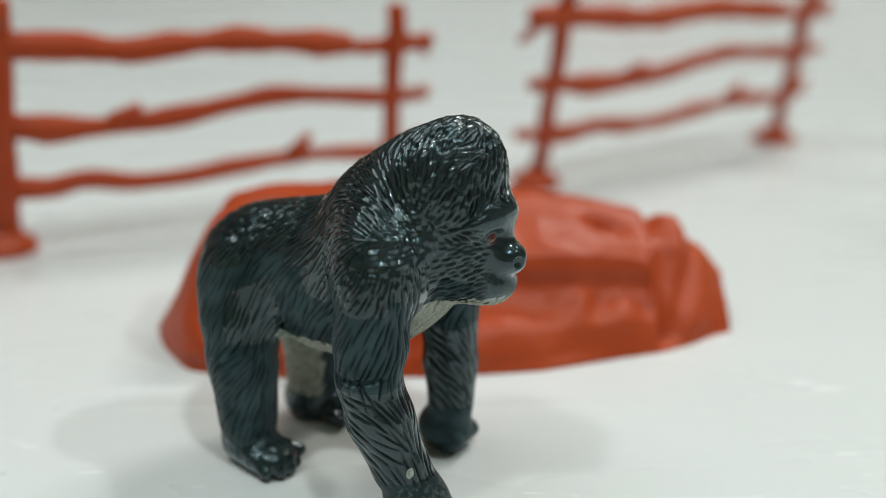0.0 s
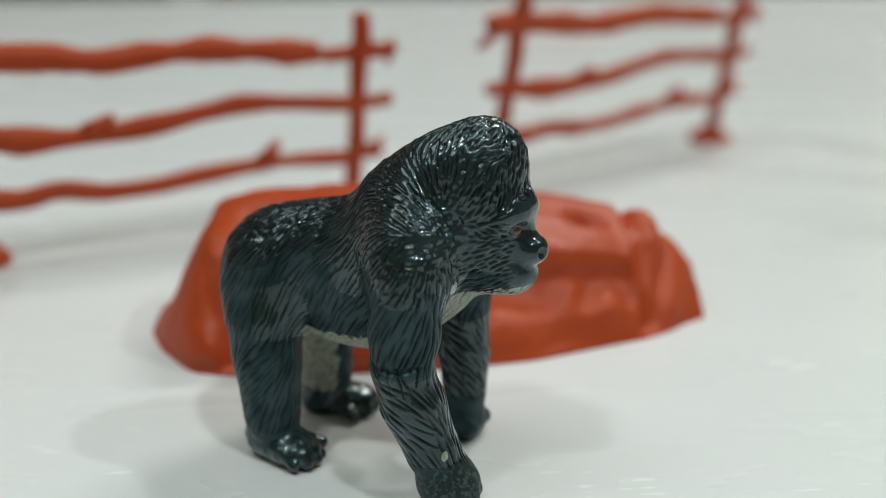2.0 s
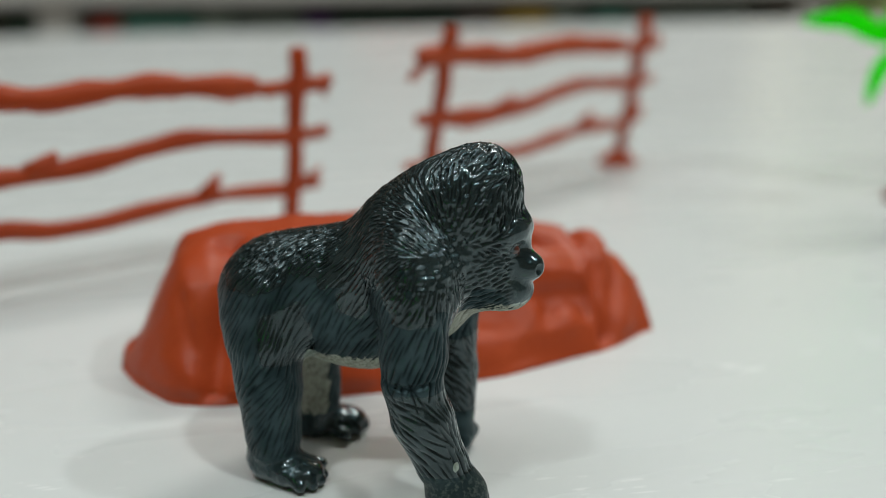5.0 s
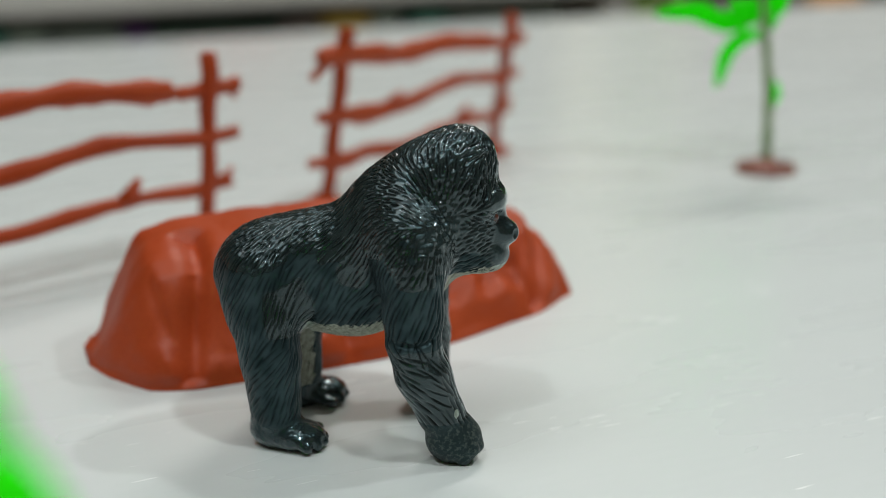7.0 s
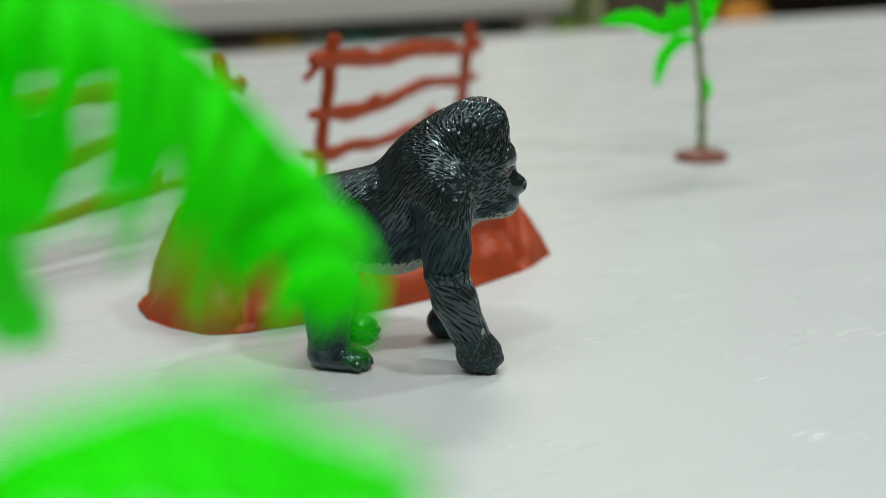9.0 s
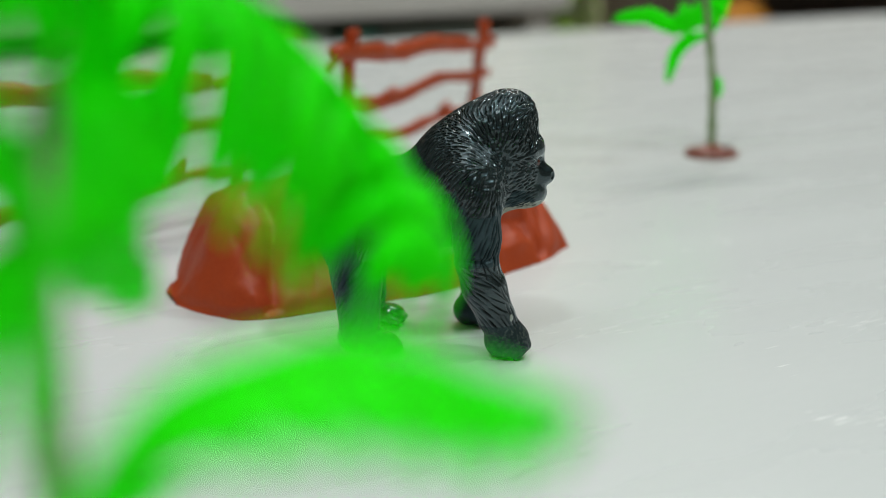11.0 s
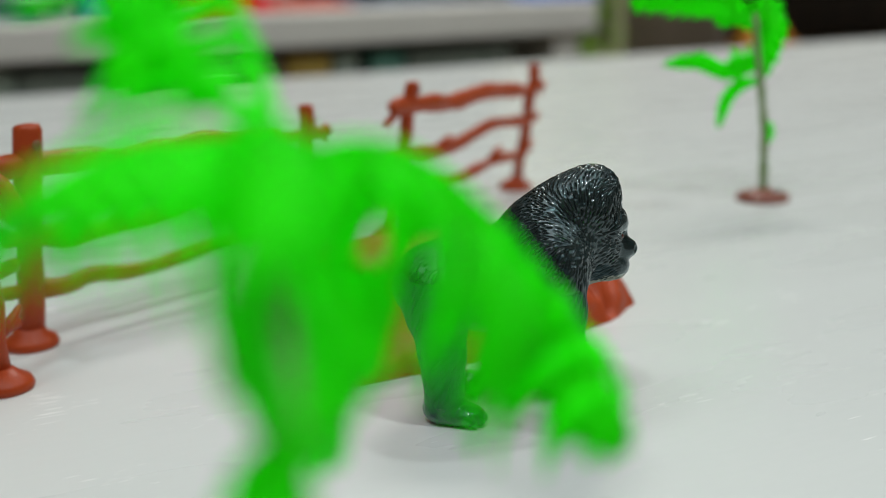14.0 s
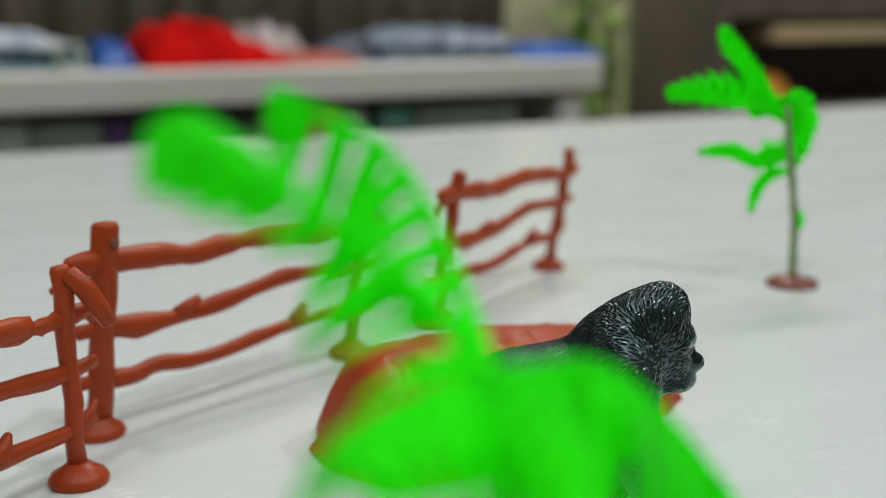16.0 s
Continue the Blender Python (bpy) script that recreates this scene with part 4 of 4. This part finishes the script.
palm("tall toy palm with neon green feathered fronds on a bent stem", [(-0.1185, -0.0150, 0.002), (-0.1180, -0.0080, 0.030), (-0.1165, 0.0030, 0.055), (-0.1142, 0.0170, 0.072), (-0.1080, 0.0360, 0.088)], (0.0015, 0.0008), (-0.1185, -0.0150), [
    ([(-0.1080, 0.0360, 0.0870), (-0.1055, 0.0500, 0.0955), (-0.1085, 0.0580, 0.1060), (-0.1200, 0.0600, 0.1135)], 0.0205, 11, {"teeth": 9, "face": (0.2, -1.0, 0.3), "sides": (1, 0.12), "sweep": -0.15, "split": 0.5, "fill": 0.36, "early": 0.24, "hang": 0.22}),
    ([(-0.1080, 0.0360, 0.0870), (-0.1127, 0.0429, 0.0949), (-0.1241, 0.0440, 0.1045), (-0.1312, 0.0457, 0.1092), (-0.1352, 0.0468, 0.1112)], 0.0058, 12, {"teeth": 12, "face": (0.2, -1.0, 0.3), "early": 0.04, "split": 0.6, "fill": 0.50, "sweep": 0.6, "hang": 0.2}),
    ([(-0.1080, 0.0360, 0.0868), (-0.1010, 0.0330, 0.0886), (-0.0918, 0.0360, 0.0842), (-0.0822, 0.0340, 0.0730), (-0.0805, 0.0250, 0.0620)], 0.0300, 13, {"teeth": 12, "face": (0.2, -0.2, 1.0), "early": 0.04, "sides": (1, 0.85), "hang": 0.90, "sweep": -0.35, "fill": 0.80, "split": 0.3}),
    ([(-0.1080, 0.0360, 0.0865), (-0.1160, 0.0290, 0.0905), (-0.1235, 0.0220, 0.0920), (-0.1306, 0.0152, 0.0909)], 0.0175, 14, {"teeth": 10, "hang": 0.6, "sweep": 0.25, "split": 0.5, "fill": 0.62}),
    ([(-0.1080, 0.0360, 0.0868), (-0.1112, 0.0265, 0.0918), (-0.1145, 0.0150, 0.0920), (-0.1192, 0.0025, 0.0888)], 0.0075, 20, {"teeth": 9, "hang": 0.45, "split": 0.75, "fill": 0.85}),
    ([(-0.1143, 0.0168, 0.0712), (-0.1172, 0.0135, 0.0770), (-0.1189, 0.0113, 0.0832)], 0.0024, 15, {"teeth": 6, "face": (0, -1, 0.3), "fill": 1.1, "split": 0.9, "sweep": 0.8}),
    ([(-0.1143, 0.0168, 0.0700), (-0.1101, 0.0221, 0.0736), (-0.1025, 0.0275, 0.0775)], 0.0062, 16, {"teeth": 7, "face": (0.1, -0.9, 0.4), "fill": 1.0, "split": 0.8}),
    ([(-0.1143, 0.0165, 0.0710), (-0.1180, 0.0140, 0.0675), (-0.1212, 0.0092, 0.0619), (-0.1222, 0.0070, 0.0550)], 0.0026, 17, {"teeth": 8, "face": (0, -1, 0.3), "split": 0.8}),
    ([(-0.1143, 0.0155, 0.0710), (-0.1158, 0.0105, 0.0660), (-0.1164, 0.0060, 0.0600), (-0.1168, 0.0030, 0.0530)], 0.0018, 21, {"teeth": 7, "face": (0, -1, 0.3), "split": 0.8}),
    ([(-0.1145, 0.0165, 0.0710), (-0.1095, 0.0240, 0.0680), (-0.1047, 0.0329, 0.0605)], 0.0050, 18, {"teeth": 5, "face": (0, -1, 0.3)}),
    ([(-0.1168, 0.0020, 0.0540), (-0.1120, -0.0050, 0.0654), (-0.1040, -0.0110, 0.0693), (-0.0950, -0.0158, 0.0668)], 0.0100, 19, {"teeth": 10, "split": 0.7, "fill": 0.8}),
])

# ---- background ----
bead = lathe(bmesh.new(), [(0.0015, 0.0), (0.0026, 0.001), (0.0028, 0.002), (0.0020, 0.0032), (0.0006, 0.0036)], 16)
tagged(part("plastic_bead", bead, M_GLASS_BEAD), "small clear plastic bead on the brown base", "bead").location = (0.2035, 0.3125, 0.0030)


def heap(x0, x1, y0, y1, z, tall, seed, rough=1.0, fold=9.0, lean=0.0):
    """A crumpled heap: a closed, folded lump, flatter towards one end where it leans."""
    bm = bmesh.new()
    nx, ny = 42, 20
    top = []
    for i in range(nx + 1):
        row = []
        for j in range(ny + 1):
            s, t = i / nx, j / ny
            edge = min(1, 5 * min(s, 1 - s)) * min(1, 4 * min(t, 1 - t))
            p = Vector((s * fold, t * fold * 0.5, seed * 3.1))
            slope = 1.0 - lean * max(0.0, s - 0.45) / 0.55
            h = 0.62 + 0.5 * noise.noise(p * 0.55) * rough + 0.28 * abs(noise.noise(p * 1.6)) * rough
            row.append(bm.verts.new((x0 + (x1 - x0) * s, y0 + (y1 - y0) * t, z + 0.002 + max(0.04, h) * slope * tall * math.sqrt(edge))))
        top.append(row)
    low = [[bm.verts.new((v.co.x, v.co.y, z)) for v in row] for row in top]
    for g, flip in ((top, False), (low, True)):
        for i in range(nx):
            for j in range(ny):
                q = (g[i][j], g[i + 1][j], g[i + 1][j + 1], g[i][j + 1])
                bm.faces.new(q[::-1] if flip else q)
    for i in range(nx):
        for j in (0, ny):
            bm.faces.new((top[i][j], top[i + 1][j], low[i + 1][j], low[i][j]))
    for j in range(ny):
        for i in (0, nx):
            bm.faces.new((top[i][j], top[i][j + 1], low[i][j + 1], low[i][j]))
    return bm


def cloth(name, x0, x1, y0, y1, z, tall, mat, seed, label, category, rough=1.0, fold=9.0, lean=0.0):
    return tagged(part(name, heap(x0, x1, y0, y1, z, tall, seed, rough, fold, lean), mat), label, category)


def film_bag(name, x0, x1, y0, y1, z, tall, mat, sheets, film, seed, label, rough=0.6):
    """A soft bag with crumpled sheets of clear film lying over it."""
    thing = tagged(empty(name, x0, y0, z), label, "bag")
    body = part("bag_body", heap(0, x1 - x0, 0, y1 - y0, 0, tall, seed, rough, 12.0), mat, thing)
    for k, (a, b, d, rise) in enumerate(sheets):
        part("film_sheet", heap(a * (x1 - x0), b * (x1 - x0), -0.004, d, tall * rise, tall * 0.5, seed + 5 + k, 1.2, 16.0), film, body, "crumpled shiny clear film")
    return thing


def simple_box(name, lo, hi, mat, label, category, bevel=0.004):
    return tagged(part(name, box(bmesh.new(), lo, hi, bevel), mat, smooth=False), label, category)


# a rack behind the table with a thick board, its lower shelf and uprights
SZ0, SZ1 = -0.014, 0.040
rack = tagged(empty("storage_rack"), "grey-white storage rack with a thick top board", "rack")
part("board", box(bmesh.new(), (-1.4, 1.58, SZ0), (0.955, 2.05, SZ1), 0.006), M_SLAB, rack, smooth=False)
part("lower_shelf", box(bmesh.new(), (-1.4, 1.60, -0.36), (0.93, 2.05, -0.33), 0.004), M_SLAB, rack, smooth=False)
part("back_panel", box(bmesh.new(), (-1.4, 2.055, FLOOR), (0.93, 2.07, SZ0 - 0.004), 0.002), M_DARKWOOD, rack, smooth=False)
for ux in (-1.38, -0.25, 0.88):
    part("upright", box(bmesh.new(), (ux, 1.60, FLOOR), (ux + 0.05, 2.05, SZ0 - 0.002), 0.003), M_SLAB, rack, smooth=False)
for name, x0, x1, z0, z1, mat, label, cat in (
    ("box", -0.300, -0.185, -0.33, -0.026, M_DARKGREEN, "dark green carton on the lower shelf", "box"),
    ("box", -0.180, -0.145, -0.33, -0.030, M_PINKCLOTH, "faded pink carton on the lower shelf", "box"),
    ("box", -0.140, -0.040, -0.33, -0.027, M_TEAL, "teal green carton on the lower shelf", "box"),
    ("box", -0.036, 0.010, -0.33, -0.025, M_PALEGREEN, "pale green carton on the lower shelf", "box"),
    ("box", 0.014, 0.110, -0.33, -0.030, M_GREYGREEN, "grey-green carton on the lower shelf", "box"),
    ("box", 0.114, 0.150, -0.33, -0.027, M_PURPLE, "dark purple carton on the lower shelf", "box"),
    ("box", 0.154, 0.335, -0.33, -0.029, M_DARKGREEN, "very dark green carton on the lower shelf", "box"),
    ("box", 0.340, 0.398, -0.33, -0.034, M_DARKWOOD, "dark brown carton on the lower shelf", "box"),
    ("box", 0.404, 0.476, -0.33, -0.026, M_YELLOW, "yellow carton on the lower shelf", "box"),
    ("box", 0.482, 0.522, -0.33, -0.026, M_PALEGREEN, "pale green carton on the lower shelf", "box"),
    ("box", 0.545, 0.602, -0.33, -0.030, M_TEAL, "teal green carton on the lower shelf", "box"),
    ("box", 0.610, 0.800, -0.33, -0.028, M_GREYGREEN, "grey-green carton on the lower shelf", "box"),
):
    simple_box(name, (x0, 1.605, z0), (x1, 1.85, z1), mat, label, cat)

film_bag("plastic_bag", -0.30, 0.112, 1.66, 1.90, SZ1, 0.052, M_TEALFILM, ((0.10, 0.95, 0.08, 0.62),), M_SILVER, 1, "blue-grey plastic bag under shiny pale film on the rack", 0.7)
cloth("blue_packet", 0.115, 0.175, 1.64, 1.86, SZ1, 0.062, M_BLUE, 2, "bright blue packet on the rack", "packet", 0.3)
cloth("red_cloth", 0.185, 0.43, 1.63, 1.90, SZ1, 0.090, M_REDCLOTH, 3, "crumpled bright red cloth heaped on the rack", "cloth", 0.9, 6.0, 0.85)
cloth("folded_cloth", 0.40, 0.525, 1.61, 1.85, SZ1, 0.022, M_PINKCLOTH, 4, "folded faded red cloth on the rack", "cloth", 0.4)
film_bag("film_bag", 0.53, 0.825, 1.63, 1.95, SZ1, 0.060, M_NAVY, ((0.06, 0.50, 0.10, 0.44), (0.45, 0.95, 0.12, 0.36)), M_BLUEFILM, 5, "navy plastic bag with shiny clear film on the rack")
cloth("blue_cloth", 0.83, 0.985, 1.61, 1.85, SZ1, 0.034, M_BLUE, 6, "bright blue folded cloth at the rack's end", "cloth", 0.5)


def tape_roll():
    """A wide ring standing on its rim."""
    profile = [(0.0150, -0.010), (0.0205, -0.010), (0.0210, -0.009), (0.0210, 0.009), (0.0205, 0.010), (0.0150, 0.010), (0.0145, 0.009), (0.0145, -0.009)]
    bm = bmesh.new()
    rings = [[bm.verts.new((a * math.cos(k * math.pi / 16), b, a * math.sin(k * math.pi / 16))) for a, b in profile] for k in range(32)]
    for p, q in zip(rings, rings[1:] + rings[:1]):
        for k in range(8):
            bm.faces.new((p[k], p[(k + 1) % 8], q[(k + 1) % 8], q[k]))
    tagged(part("tape_roll", bm, M_ROLL), "pale green clear tape roll standing on the rack", "tape roll").location = (0.078, 1.635, SZ1 + 0.021)


tape_roll()
cloth("clear_film", 0.37, 0.52, 1.86, 2.00, SZ1, 0.068, M_FILM, 9, "crumpled clear plastic film lying behind the cloths", "plastic film", 0.9, 14.0)


def curtain(name, x0, x1, y, mat, label, seed, wave=0.05, amp=0.016):
    bm = bmesh.new()
    n = int((x1 - x0) / 0.008)
    cols = []
    for i in range(n + 1):
        x = x0 + (x1 - x0) * i / n
        yy = y + amp * math.sin(x / wave * 2 * math.pi + 2.2 * noise.noise(Vector((x * 5, seed, 0)))) + 0.008 * noise.noise(Vector((x * 30, seed, 3)))
        cols.append([bm.verts.new((x, yy + d, z)) for d, z in ((0, FLOOR + 0.02), (0, CEIL - 0.03), (0.004, CEIL - 0.03), (0.004, FLOOR + 0.02))])
    for a, b in zip(cols, cols[1:]):
        for k in range(4):
            bm.faces.new((a[k], a[(k + 1) % 4], b[(k + 1) % 4], b[k]))
    bm.faces.new(cols[0])
    bm.faces.new(cols[-1])
    return tagged(part(name, bm, mat), label, "curtain")


curtain("curtain", XL + 0.02, 1.205, 2.38, M_CURTAIN, "brown pleated curtain hanging along the wall", 1, 0.11)
door = tagged(empty("door_1", 1.215, 2.40, FLOOR), "cream painted door with a pale frame", "door", kind="structure")
part("door_panel", box(bmesh.new(), (0.0, 0.0, 0.0), (0.30, 0.03, 2.0), 0.003), M_CREAM, door, smooth=False)
part("door_frame", box(bmesh.new(), (0.315, -0.03, 0.0), (0.375, 0.03, 2.05), 0.004), M_CREAM, door, smooth=False)


def shrub():
    rng = random.Random(12)
    thing = tagged(empty("potted_plant", 1.262, 2.10, FLOOR), "leafy green plant in a pot by the doorway", "plant")
    part("pot", lathe(bmesh.new(), [(0.07, 0.0), (0.10, 0.18), (0.11, 0.20), (0.095, 0.205), (0.02, 0.19)], 20), M_CREAM, thing)
    part("stem", tube(bmesh.new(), [(0, 0, 0.18), (0.01, 0, 0.5), (0.0, 0.01, 1.1)], [0.012, 0.010, 0.005], 8), M_BARK, thing)
    bm = bmesh.new()
    for i in range(950):
        z = rng.uniform(0.62, 1.30)
        a = rng.uniform(0, 6.28)
        r = rng.uniform(0.005, 0.075) * (1.15 - abs(z - 0.88))
        p = Vector((r * math.cos(a), r * math.sin(a), z))
        d = Vector((math.cos(a), math.sin(a), rng.uniform(-0.7, 0.5))).normalized() * rng.uniform(0.03, 0.055)
        s = d.cross(Vector((0, 0, 1))).normalized() * rng.uniform(0.012, 0.021)
        q = [bm.verts.new(v) for v in (p, p + d * 0.45 + s, p + d, p + d * 0.45 - s, p + d * 0.45 + Vector((0, 0, 0.004)))]
        for k in range(4):
            bm.faces.new((q[k], q[(k + 1) % 4], q[4]))
    part("foliage", bm, M_PLANT, thing)


shrub()
# dark cabinet beyond the doorway
cab = tagged(empty("cabinet", 1.56, 2.0, FLOOR), "dark brown wooden cabinet with a pale wooden shelf edge", "cabinet")
part("side_panel", box(bmesh.new(), (0.0, 0.0, 0.0), (0.03, 0.42, 2.3), 0.002), M_DARKWOOD, cab, smooth=False)
part("back_panel", box(bmesh.new(), (0.032, 0.40, 0.0), (1.9, 0.42, 2.3), 0.002), M_DARKWOOD, cab, smooth=False)
part("upper_door", box(bmesh.new(), (0.034, 0.02, 0.86), (0.95, 0.05, 2.25), 0.004), M_DARKWOOD, cab, smooth=False)
part("upper_door", box(bmesh.new(), (0.955, 0.02, 0.86), (1.88, 0.05, 2.25), 0.004), M_DARKWOOD, cab, smooth=False)
part("shelf", box(bmesh.new(), (0.18, 0.0, 0.805), (1.88, 0.39, 0.842), 0.003), M_PALEWOOD, cab, smooth=False)
part("shelf", box(bmesh.new(), (0.034, 0.0, 0.613), (1.88, 0.39, 0.643), 0.003), M_DARKWOOD, cab, smooth=False)
part("lower_door", box(bmesh.new(), (0.034, 0.02, 0.05), (1.88, 0.05, 0.608), 0.004), M_DARKWOOD, cab, smooth=False)
cloth("orange_packet", 1.690, 1.83, 2.02, 2.14, FLOOR + 0.644, 0.098, M_ORANGE, 8, "orange and yellow packet standing on the cabinet shelf", "packet", 0.5)
